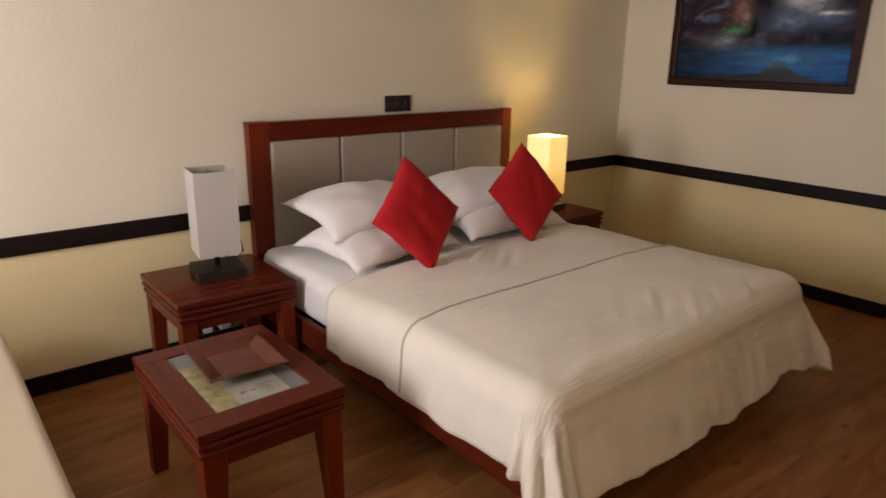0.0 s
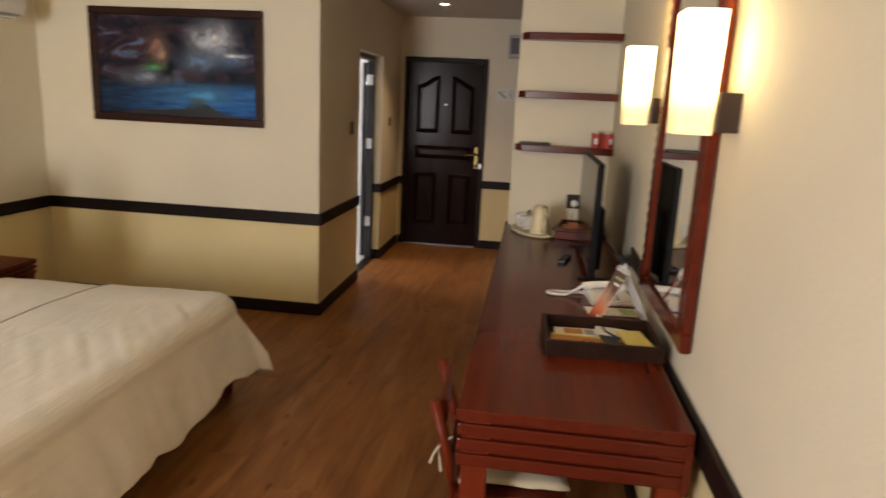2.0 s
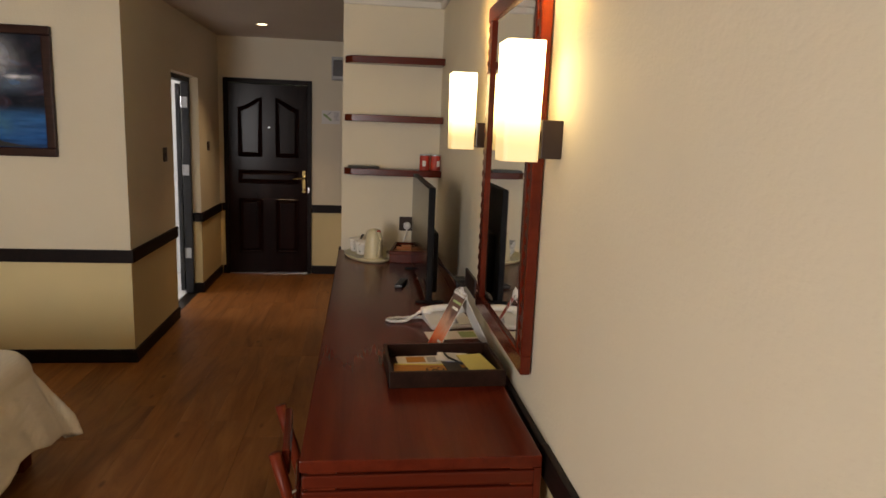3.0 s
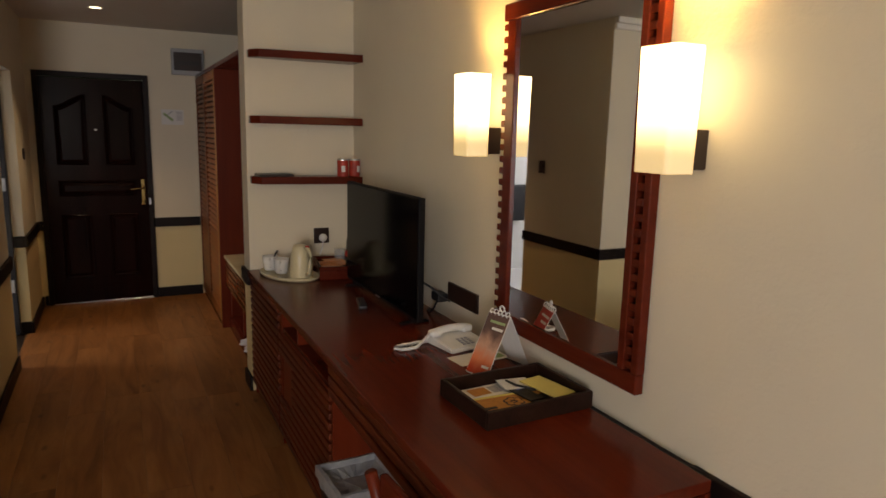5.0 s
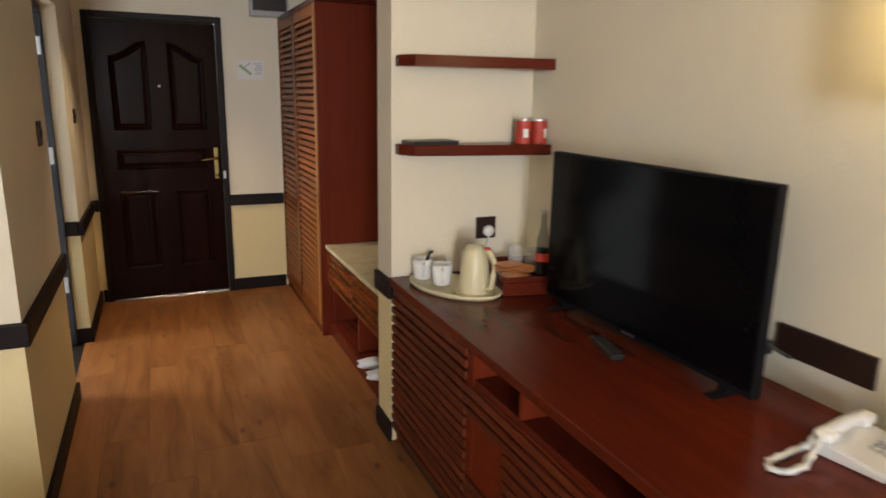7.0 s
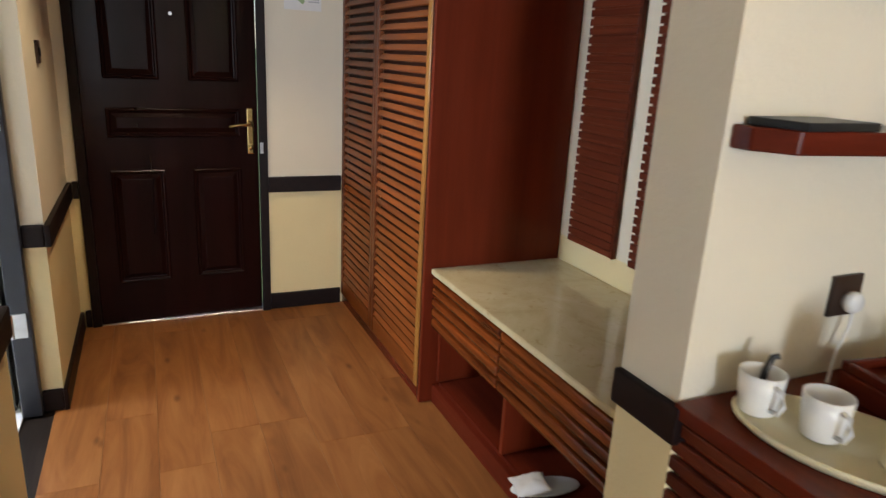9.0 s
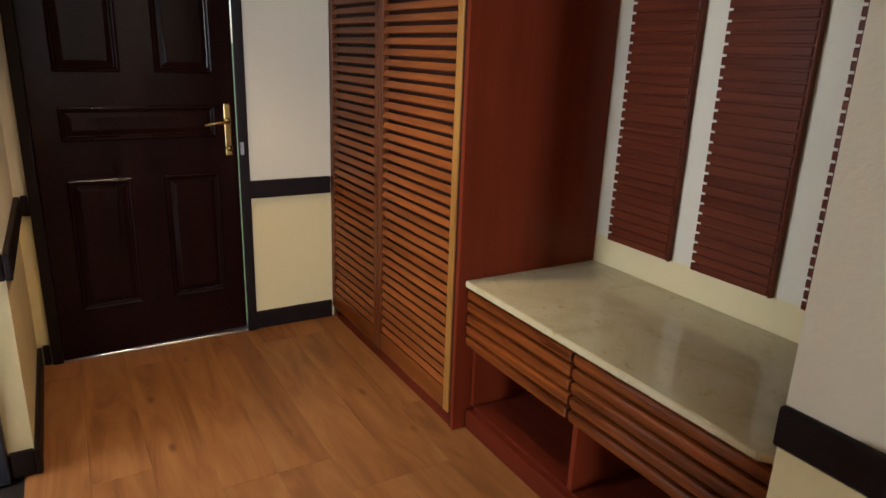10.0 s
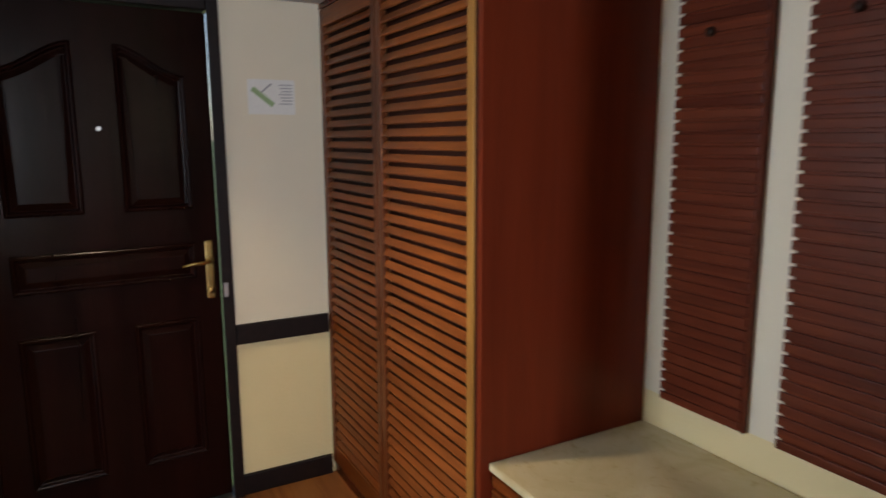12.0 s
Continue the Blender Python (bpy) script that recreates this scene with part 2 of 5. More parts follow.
def marble():
    m, nt, b = material("cream_marble", 0.08)
    v = coords(nt)
    n = node(nt, "ShaderNodeTexNoise", Scale=3.2, Detail=9.0, Roughness=0.65, Distortion=1.4)
    s = node(nt, "ShaderNodeTexNoise", Scale=24.0, Detail=6.0, Roughness=0.7, Distortion=0.8)
    for k in (n, s):
        nt.links.new(v, k.inputs["Vector"])
    c = ramp(nt, n.outputs[0], [(0.30, (0.46, 0.38, 0.21)), (0.48, (0.56, 0.48, 0.29)), (0.7, (0.62, 0.55, 0.36))])
    f = ramp(nt, s.outputs[0], [(0.58, (1, 1, 1)), (0.68, (0.70, 0.60, 0.42))])
    nt.links.new(mixc(nt, "MULTIPLY", 0.6, c, f), b.inputs["Base Color"])
    return m


MARBLE = marble()


def seascape():
    """Night seascape in oils: clouds, mountains, moon, blue water."""
    m, nt, b = material("oil_seascape", 0.55)
    b.inputs["Specular IOR Level"].default_value = 0.15
    tc = nt.nodes.new("ShaderNodeTexCoord")
    sep = nt.nodes.new("ShaderNodeSeparateXYZ")
    nt.links.new(tc.outputs["Object"], sep.inputs[0])
    n = node(nt, "ShaderNodeTexNoise", Scale=4.2, Detail=8.0, Roughness=0.62, Distortion=1.0)
    nt.links.new(coords(nt, (1, 1, 1.9)), n.inputs["Vector"])
    clouds = ramp(nt, n.outputs[0], [(0.30, (0.003, 0.004, 0.008)), (0.46, (0.012, 0.014, 0.026)),
                                     (0.56, (0.050, 0.022, 0.032)), (0.68, (0.08, 0.14, 0.24))])
    h = nt.nodes.new("ShaderNodeMapRange")
    h.inputs["From Min"].default_value, h.inputs["From Max"].default_value = -0.36, 0.36
    nt.links.new(sep.outputs["Z"], h.inputs["Value"])
    band = ramp(nt, h.outputs[0], [(0.0, (0.010, 0.030, 0.07)), (0.10, (0.02, 0.11, 0.27)), (0.26, (0.03, 0.13, 0.28)),
                                   (0.38, (0.012, 0.03, 0.05))])
    mask = ramp(nt, h.outputs[0], [(0.30, (0, 0, 0)), (0.40, (1, 1, 1))])
    w = node(nt, "ShaderNodeTexNoise", Scale=7.0, Detail=5.0)
    nt.links.new(coords(nt, (1, 0.7, 5)), w.inputs["Vector"])
    water = mixc(nt, "MULTIPLY", 0.8, band, ramp(nt, w.outputs[0], [(0.3, (0.35, 0.35, 0.4)), (0.7, (1.5, 1.5, 1.5))]))
    side = nt.nodes.new("ShaderNodeMapRange")
    side.inputs["From Min"].default_value, side.inputs["From Max"].default_value = -0.6, 0.6
    nt.links.new(sep.outputs["Y"], side.inputs["Value"])
    water = mixc(nt, "MULTIPLY", 1.0, water, ramp(nt, side.outputs[0], [(0.0, (0.55, 1.0, 1.35)), (0.45, (0.9, 1.0, 1.1)), (0.9, (0.35, 0.25, 0.25))]))
    nt.links.new(mixc(nt, "MIX", mask, water, clouds), b.inputs["Base Color"])
    bump(nt, b, n.outputs[0], 0.3, 0.002)
    return m


SEASCAPE = seascape()


# ---- building helpers ----


def box(bm, x0, x1, y0, y1, z0, z1, bevel=0.0, seg=1, turn=None):
    m = Matrix.Translation(((x0 + x1) / 2, (y0 + y1) / 2, (z0 + z1) / 2)) @ Matrix.Diagonal((abs(x1 - x0), abs(y1 - y0), abs(z1 - z0), 1))
    if turn is not None:
        m = turn @ m
    vs = bmesh.ops.create_cube(bm, size=1.0, matrix=m)["verts"]
    if bevel:
        es = list({e for v in vs for e in v.link_edges})
        bmesh.ops.bevel(bm, geom=es, offset=bevel, segments=seg, affect="EDGES", profile=0.6)
    return bm


def cyl(bm, r0, r1, z0, z1, x=0, y=0, seg=24, turn=None, ends=True):
    m = Matrix.Translation((x, y, (z0 + z1) / 2))
    if turn is not None:
        m = turn @ m
    bmesh.ops.create_cone(bm, cap_ends=ends, segments=seg, radius1=r0, radius2=r1, depth=z1 - z0, matrix=m)
    return bm


def lathe(bm, profile, seg=28, x=0, y=0, squash=1.0):
    """Revolve (radius, height) pairs about the upright axis."""
    rings = []
    for r, z in profile:
        rings.append([bm.verts.new((x + r * math.cos(a), y + squash * r * math.sin(a), z))
                      for a in (2 * math.pi * i / seg for i in range(seg))])
    for a, b in zip(rings, rings[1:]):
        for i in range(seg):
            bm.faces.new((a[i], a[(i + 1) % seg], b[(i + 1) % seg], b[i]))
    bm.faces.new(rings[0][::-1])
    bm.faces.new(rings[-1])
    return bm


def tube(bm, points, r, seg=8):
    pts = [Vector(p) for p in points]
    rings = []
    for i, p in enumerate(pts):
        d = (pts[min(i + 1, len(pts) - 1)] - pts[max(i - 1, 0)]).normalized()
        side = d.cross(Vector((0, 0, 1)))
        side = side.normalized() if side.length > 1e-4 else Vector((1, 0, 0))
        up = side.cross(d)
        rings.append([bm.verts.new(p + r * (math.cos(a) * side + math.sin(a) * up)) for a in (2 * math.pi * k / seg for k in range(seg))])
    for a, b in zip(rings, rings[1:]):
        for k in range(seg):
            bm.faces.new((a[k], a[(k + 1) % seg], b[(k + 1) % seg], b[k]))
    bm.faces.new(rings[0][::-1])
    bm.faces.new(rings[-1])
    return bm


def B():
    return bmesh.new()


def finish(name, bm, mat, smooth=False):
    me = bpy.data.meshes.new(name)
    bmesh.ops.recalc_face_normals(bm, faces=bm.faces)
    bm.to_mesh(me)
    bm.free()
    for m in mat if isinstance(mat, (list, tuple)) else [mat]:
        me.materials.append(m)
    if smooth:
        me.shade_smooth()
    return me


def part(name, bm, mat, parent=None, label="", smooth=False):
    ob = new(name, finish(name, bm, mat, smooth))
    ob.parent = parent
    return tagged(ob, label)


def again(name, mesh, parent, m):
    ob = new(name, mesh)
    ob.parent = parent
    ob.matrix_basis = m
    return ob


def thing(name, label, category, m=None, group="", kind=""):
    ob = new(name)
    ob.empty_display_size = 0.1
    if m is not None:
        ob.matrix_basis = m
    return tagged(ob, label, category, group, kind)


def single(name, bm, mat, label, category, m=None, group="", kind="", smooth=False):
    ob = new(name, finish(name, bm, mat, smooth))
    if m is not None:
        ob.matrix_basis = m
    return tagged(ob, label, category, group, kind)


def solid_pillow(bm, w, d, h, n=22, pinch=0.10, seed=0.0, ears=0.0, full=0.42):
    """A filled cushion lying flat, seams round its rim."""
    grid = {}
    for side in (1, -1):
        for i in range(n + 1):
            for j in range(n + 1):
                u, v = 2 * i / n - 1, 2 * j / n - 1
                rim = i in (0, n) or j in (0, n)
                if rim and side < 0:
                    grid[side, i, j] = grid[1, i, j]
                    continue
                f = (max(0.0, 1 - abs(u) ** 2.6) * max(0.0, 1 - abs(v) ** 2.6)) ** full
                x = u * w / 2 * (1 - pinch * (1 - v * v) * abs(u) ** 3 * 0.5 * 1.2)
                y = v * d / 2 * (1 - pinch * (1 - u * u) * abs(v) ** 3 * 0.5 * 1.2)
                wr = noise.noise((u * 2.2 + seed, v * 2.2, side * 3.0 + seed)) * 0.10 + noise.noise((u * 6 + seed, v * 6, seed)) * 0.03
                z = side * h / 2 * f * (1 + wr) + ears * (u * u * v * v) + 0.012 * noise.noise((u * 3 + seed, v * 3, 7.7))
                grid[side, i, j] = bm.verts.new((x, y, z))
    for side in (1, -1):
        for i in range(n):
            for j in range(n):
                q = [grid[side, i, j], grid[side, i + 1, j], grid[side, i + 1, j + 1], grid[side, i, j + 1]]
                bm.faces.new(q if side > 0 else q[::-1])
    return bm


# ---- the shell of the place ----
XW, XE, YS, YN, XP, YC, H = -1.5, 8.334, -0.49, 3.77, 5.46, 1.585, 2.56
PX0, PX1, PY = 5.550, 5.742, 0.188


def wall(name, boxes, label):
    """One wall of several boxes; cream paint below the dado, off-white above."""
    bm = B()
    for x0, x1, y0, y1, z0, z1 in boxes:
        for a, b, mi in ((z0, min(z1, 0.74), 1), (max(z0, 0.74), z1, 0)):
            if b - a > 0.001:
                k = len(bm.faces)
                box(bm, x0, x1, y0, y1, a, b)
                bm.faces.ensure_lookup_table()
                for f in bm.faces[k:]:
                    f.material_index = mi
    return single(name, bm, [WALL_UP, WALL_LOW], label, "wall", kind="structure")


wall("wall_north", [(XW - 0.15, XP + 0.12, YN, YN + 0.15, 0, H)], "off-white plaster wall above cream dado behind the bed")
wall("wall_south", [(XW - 0.15, XE + 0.15, YS - 0.15, YS, 0, H)], "off-white plaster wall with the mirror and desk")
wall("wall_west", [(XW - 0.15, XW, YS, 1.8, 0, H), (XW - 0.15, XW, 2.6, YN, 0, H), (XW - 0.15, XW, 1.8, 2.6, 2.3, H), (XW - 0.15, XW, 1.8, 2.6, 0, 0.7)],
     "plain plaster wall around the window")
wall("wall_picture", [(XP, XP + 0.12, YC, YN, 0, H)], "off-white plaster wall over cream, carrying the painting")
BX0, BX1, BH = 6.56, 7.45, 2.06
wall("wall_corridor", [(XP + 0.12, BX0, YC, YC + 0.15, 0, H), (BX0, BX1, YC, YC + 0.15, BH, H), (BX1, XE, YC, YC + 0.15, 0, H)],
     "plaster wall of the entrance passage with bathroom doorway")
DY0, DY1 = 0.600, 1.505
wall("wall_east", [(XE, XE + 0.15, YS, DY0, 0, H), (XE, XE + 0.15, DY1, 3.9, 0, H), (XE, XE + 0.15, DY0, DY1, 2.10, H)],
     "white plaster wall around the entrance door")
wall("wall_pier", [(PX0, PX1, YS, PY, 0, H)], "short plaster wing wall between desk and luggage bench")
wall("wall_bathroom", [(XP + 0.12, XE, 3.72, 3.87, 0, 1.2), (XP + 0.12, 6.8, 3.72, 3.87, 1.2, H), (7.6, XE, 3.72, 3.87, 1.2, H), (6.8, 7.6, 3.72, 3.87, 2.1, H)],
     "bathroom outer wall with a small window")

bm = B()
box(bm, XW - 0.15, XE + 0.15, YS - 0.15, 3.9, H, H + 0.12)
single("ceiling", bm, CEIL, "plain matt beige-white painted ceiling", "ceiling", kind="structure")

# cornice round the bedroom, two steps
bm = B()
for d, z in ((0.045, 2.515), (0.025, 2.47)):
    z1 = z + 0.045
    box(bm, XW, XP, YN - d, YN, z, z1, 0.006)
    box(bm, XP - d, XP, YC, YN - d, z, z1, 0.006)
    box(bm, XW, PX0, YS, YS + d, z, z1, 0.006)
    box(bm, PX0 - d, PX0, YS + d, PY, z, z1, 0.006)
    box(bm, XW, XW + d, YS + d, YN - d, z, z1, 0.006)
single("trim_cornice", bm, CORNICE, "stepped white cornice under the ceiling", "cornice", kind="structure")


def strip(name, runs, z0, z1, t, label, cat):
    """Trim that runs along walls: (axis, wall plane, from, to, which way it stands out)."""
    top = thing(name, label, cat, kind="structure")
    for ax, at, a, b, way in runs:
        bm = B()
        lo, hi = sorted((at, at + way * t))
        if ax == "x":
            box(bm, a, b, lo, hi, z0, z1, 0.006, 2)
        else:
            box(bm, lo, hi, a, b, z0, z1, 0.006, 2)
        part("board", bm, DARKTRIM, top)


T = 0.022
runs = [("x", YN, XW, XP - T, -1), ("y", XP, YC - T, YN, -1), ("x", YC, XP, BX0 - 0.002, -1),
        ("x", YC, BX1 - T, XE - T, -1), ("y", BX1, YC, YC + 0.075, -1),
        ("y", XE, DY1 + 0.03, YC - T, -1), ("y", XE, 0.18, 0.597, -1), ("x", YS, XW, 2.6, 1)]
rail = runs + [("x", PY, PX0 - T, PX1, 1), ("y", PX0, 0.14, PY, -1)]
strip("trim_dado_rail", rail, 0.702, 0.790, T, "dark-stained wooden dado rail along the walls", "dado rail")
strip("trim_desk_rail", [("x", YS, 2.6, 3.90, 1)], 0.702, 0.785, T, "dark-stained wooden rail behind the desk", "dado rail")
strip("baseboard", runs + [("x", YS, 2.6, 3.9, 1), ("x", PY, PX0 - 0.012, PX1, 1)], 0.0, 0.095, 0.018, "dark-stained wooden skirting board along the walls", "skirting board")

# window
win = thing("window_1", "daylit window with a dark wooden frame", "window", kind="structure")
bm = B()
for y0, y1, z0, z1 in ((1.8, 1.84, 0.7, 2.3), (2.56, 2.6, 0.7, 2.3), (1.84, 2.56, 0.7, 0.74), (1.84, 2.56, 2.26, 2.3), (2.185, 2.215, 0.74, 2.26)):
    box(bm, XW - 0.11, XW - 0.05, y0, y1, z0, z1, 0.004)
part("window_frame", bm, DARKTRIM, win)
for y0, y1 in ((1.84, 2.185), (2.215, 2.56)):
    bm = B()
    box(bm, XW - 0.084, XW - 0.078, y0, y1, 0.74, 2.26)
    pane = part("pane", bm, GLASS, win)
    pane.visible_shadow = False
win2 = thing("window_2", "small bathroom window with a white frame", "window", kind="structure")
bm = B()
for x0, x1, z0, z1 in ((6.8, 6.84, 1.2, 2.1), (7.56, 7.6, 1.2, 2.1), (6.84, 7.56, 1.2, 1.24), (6.84, 7.56, 2.06, 2.1)):
    box(bm, x0, x1, 3.75, 3.80, z0, z1, 0.003)
part("window_frame", bm, WHITEPL, win2)
bm = B()
box(bm, 6.84, 7.56, 3.772, 3.778, 1.24, 2.06)
part("pane", bm, GLASS, win2).visible_shadow = False

bm = B()
box(bm, -3000, 3000, -3000, 3000, -0.45, -0.35)
single("ground", bm, GRASS, "green garden ground outside the building", "ground", kind="structure")


def panel(bm, pts, x):
    """A moulded panel on a door that faces -x: raised rings inside an outline of (y, z) pairs."""
    n = len(pts)
    area2 = sum(pts[i][0] * pts[(i + 1) % n][1] - pts[(i + 1) % n][0] * pts[i][1] for i in range(n))
    way = 1.0 if area2 > 0 else -1.0

    def ring(inset, rise):
        out = []
        for i in range(n):
            (ya, za), (yb, zb), (yc, zc) = pts[i - 1], pts[i], pts[(i + 1) % n]
            l1, l2 = math.hypot(yb - ya, zb - za), math.hypot(yc - yb, zc - zb)
            n1, n2 = (-(zb - za) / l1, (yb - ya) / l1), (-(zc - zb) / l2, (yc - yb) / l2)
            k = way * inset / max(0.3, 1 + n1[0] * n2[0] + n1[1] * n2[1])
            out.append(bm.verts.new((x - rise, yb + k * (n1[0] + n2[0]), zb + k * (n1[1] + n2[1]))))
        return out
    rings = [ring(*q) for q in ((0, 0), (0.003, 0.010), (0.009, 0.014), (0.016, 0.012), (0.022, 0.004), (0.026, 0.003), (0.046, 0.012), (0.050, 0.013))]
    for p, q in zip(rings, rings[1:]):
        for i in range(n):
            j = (i + 1) % n
            bm.faces.new((p[i], p[j], q[j], q[i]))
    cap = bm.faces.new(rings[-1])
    bmesh.ops.triangulate(bm, faces=[cap], ngon_method="EAR_CLIP")
    bmesh.ops.recalc_face_normals(bm, faces=bm.faces[:])


def arch(y_out, y_in, z0, z_out, z_in):
    k = 10
    top = [(y_out + (y_in - y_out) * i / k, z_out + (z_in - z_out) * (3 * (i / k) ** 2 - 2 * (i / k) ** 3)) for i in range(k + 1)]
    return [(y_in, z0), (y_out, z0)] + top


def entrance_door():
    d = thing("door_1", "dark mahogany panelled entrance door, slightly ajar at the latch", "door", kind="structure")
    bm = B()
    for y0, y1, z0, z1, far in ((0.598, 0.645, 0, 2.132, -0.012), (1.488, 1.532, 0, 2.132, 0.10), (0.645, 1.488, 2.085, 2.132, 0.10)):
        box(bm, XE - 0.03, XE + far, y0, y1, z0, z1, 0.006, 2)
    part("door_frame", bm, DARKTRIM, d)
    xl = XE - 0.028
    bm = B()
    box(bm, xl, xl + 0.040, 0.641, 1.486, 0.012, 2.080, 0.003)
    leaf = part("door_leaf", bm, DOORWOOD, d)
    xs = xl - 0.0005
    for pts in (arch(1.385, 1.125, 1.30, 1.83, 1.94), arch(0.735, 0.988, 1.30, 1.83, 1.94),
                [(1.385, 1.010), (0.735, 1.010), (0.735, 1.160), (1.385, 1.160)],
                [(1.385, 0.24), (1.125, 0.24), (1.125, 0.845), (1.385, 0.845)], [(0.988, 0.24), (0.735, 0.24), (0.735, 0.845), (0.988, 0.845)]):
        bm = B()
        panel(bm, pts, xs)
        part("moulded_panel", bm, DOORWOOD, leaf)
    h = part("door_handle", box(B(), xl - 0.010, xl - 0.0005, 0.665, 0.700, 0.918, 1.165, 0.006, 2), BRASS, leaf, "brass lever handle on a long plate")
    bm = B()
    tube(bm, [(xl - 0.008, 0.683, 1.082), (xl - 0.045, 0.683, 1.082), (xl - 0.052, 0.700, 1.080), (xl - 0.050, 0.75, 1.078), (xl - 0.048, 0.80, 1.070)], 0.008, 10)
    cyl(bm, 0.016, 0.016, 0, 0.012, turn=pose(xl - 0.022, 0.683, 1.082, 0, 90, 0))
    cyl(bm, 0.014, 0.014, 0, 0.014, turn=pose(xl - 0.024, 0.683, 0.955, 0, 90, 0))
    part("lever", bm, BRASS, h, smooth=True)
    bm = B()
    cyl(bm, 0.009, 0.009, 0, 0.012, turn=pose(xl - 0.012, 1.056, 1.622, 0, 90, 0))
    part("peephole", bm, STEEL, leaf)
    part("strike_plate", box(B(), XE - 0.034, XE - 0.0302, 0.622, 0.640, 0.925, 0.985, 0.001), STEEL, d, "bright steel strike plate")
    # the leaf stands a little open, outwards from its hinges
    leaf.matrix_basis = pose(xl, 1.486, 0, 0, 0, 3.05) @ pose(-xl, -1.486, 0)
    part("threshold", box(B(), XE - 0.02, XE + 0.12, 0.645, 1.488, 0.0, 0.010, 0.003), STEEL, d, "worn metal threshold strip")


entrance_door()


def bathroom_door():
    d = thing("door_2", "dark bathroom door frame standing open, with steel hinges", "door", kind="structure")
    bm = B()
    y0, y1 = YC + 0.076, YC + 0.149
    for x0, x1, z0, z1 in ((BX0, BX0 + 0.04, 0, BH), (BX1 - 0.045, BX1 - 0.001, 0, BH), (BX0 + 0.04, BX1 - 0.045, BH - 0.045, BH)):
        box(bm, x0 + 0.001, x1, y0, y1, z0, z1 - 0.001, 0.004)
    part("door_frame", bm, BLUEGREY, d)
    for z in (0.35, 1.15, 1.78):
        bm = B()
        box(bm, BX1 - 0.050, BX1 - 0.045, y1 - 0.06, y1 - 0.012, z, z + 0.10, 0.001)
        cyl(bm, 0.007, 0.007, z, z + 0.10, BX1 - 0.052, y1 - 0.008, 10)
        part("hinge", bm, STEEL, d)
    bm = B()
    box(bm, BX1 + 0.01, BX1 + 0.80, YC + 0.175, YC + 0.212, 0.012, 2.0, 0.003)
    part("door_leaf", bm, BLUEGREY, d)


bathroom_door()
bm = B()
box(bm, XP + 0.12, XE, YC + 0.15, 3.72, -0.05, 0.0)
single("floor_bathroom", bm, BATHTILE, "white tiled bathroom floor", "floor", kind="structure")
for nm, bx in (("wall_tiling", (XE - 0.012, XE - 0.001, 1.86, 3.71, 0.0, 2.5)), ("wall_tiling", (XP + 0.121, XP + 0.132, 1.76, 3.71, 0.0, 2.5))):
    single(nm, box(B(), *bx), BATHTILE, "white glazed bathroom wall tiling", "wall tiles", kind="structure")
tr = thing("towel_rail", "white framed panel with a dark towel on a rail", "towel rail", pose(XE - 0.012, 2.55, 0))
part("rail", tube(B(), [(-0.07, -0.3, 1.05), (-0.07, 0.3, 1.05)], 0.010, 8), STEEL, tr)
for s in (-0.28, 0.28):
    part("bracket", tube(B(), [(0.0, s, 1.05), (-0.07, s, 1.05)], 0.009, 8), STEEL, tr)
single("towel", box(B(), -0.095, -0.045, -0.18, 0.18, 0.62, 1.066, 0.02, 3), BLUEGREY, "dark folded towel hanging on the rail", "towel", pose(XE - 0.012, 2.55, 0))

# ---- bedroom: bed ----
BX_L, BX_R, BY_F, BY_H, BZ = 2.13, 4.06, 1.545, 3.68, 0.585


def bed():
    b = thing("double_bed", "mahogany double bed with a padded taupe headboard", "bed", pose(BX_L, BY_F, 0))
    w, l = BX_R - BX_L, BY_H - BY_F
    for y0, y1, x0, x1, mat in ((0.06, l, 0, 0.035, MAHOG_Y), (0.06, l, w - 0.035, w, MAHOG_Y), (0.03, 0.065, 0, w, MAHOG)):
        part("side_rail" if mat is MAHOG_Y else "foot_rail", box(B(), x0, x1, y0, y1, 0.17, 0.31, 0.008, 2), mat, b)
    part("slat_base", box(B(), 0.036, w - 0.036, 0.07, l - 0.02, 0.22, 0.29), BLACKWOOD, b)
    for x in (0.02, w - 0.11):
        for y in (0.06, l - 0.25):
            part("leg", box(B(), x, x + 0.09, y, y + 0.09, 0, 0.17, 0.006), MAHOG_Z, b)
    y0, y1 = l + 0.02, l + 0.085
    bx0, bx1 = 0.012, w + 0.040
    for a, c in ((bx0, bx0 + 0.115), (bx1 - 0.09, bx1)):
        part("headboard_post", box(B(), a, c, y0, y1, 0.0, 1.24, 0.006, 2), MAHOG_Z, b)
    part("headboard_rail", box(B(), bx0 + 0.115, bx1 - 0.09, y0, y1, 1.135, 1.238, 0.006, 2), MAHOG, b)
    part("headboard_back", box(B(), bx0 + 0.115, bx1 - 0.09, y0 + 0.045, y1 - 0.003, 0.25, 1.135), MAHOG, b)
    pw = (bx1 - bx0 - 0.205) / 4
    for i in range(4):
        bm = B()
        box(bm, bx0 + 0.115 + i * pw + 0.002, bx0 + 0.115 + (i + 1) * pw - 0.002, y0 - 0.008, y0 + 0.044, 0.52, 1.133, 0.022, 5)
        part("headboard_pad", bm, LEATHER, b, "taupe leatherette pad", True)
    bm = B()
    box(bm, 0.02, w - 0.02, 0.145, l + 0.01, 0.30, BZ - 0.022, 0.09, 6)
    part("mattress", bm, LINEN, b, "mattress in a white fitted sheet", True)


bed()


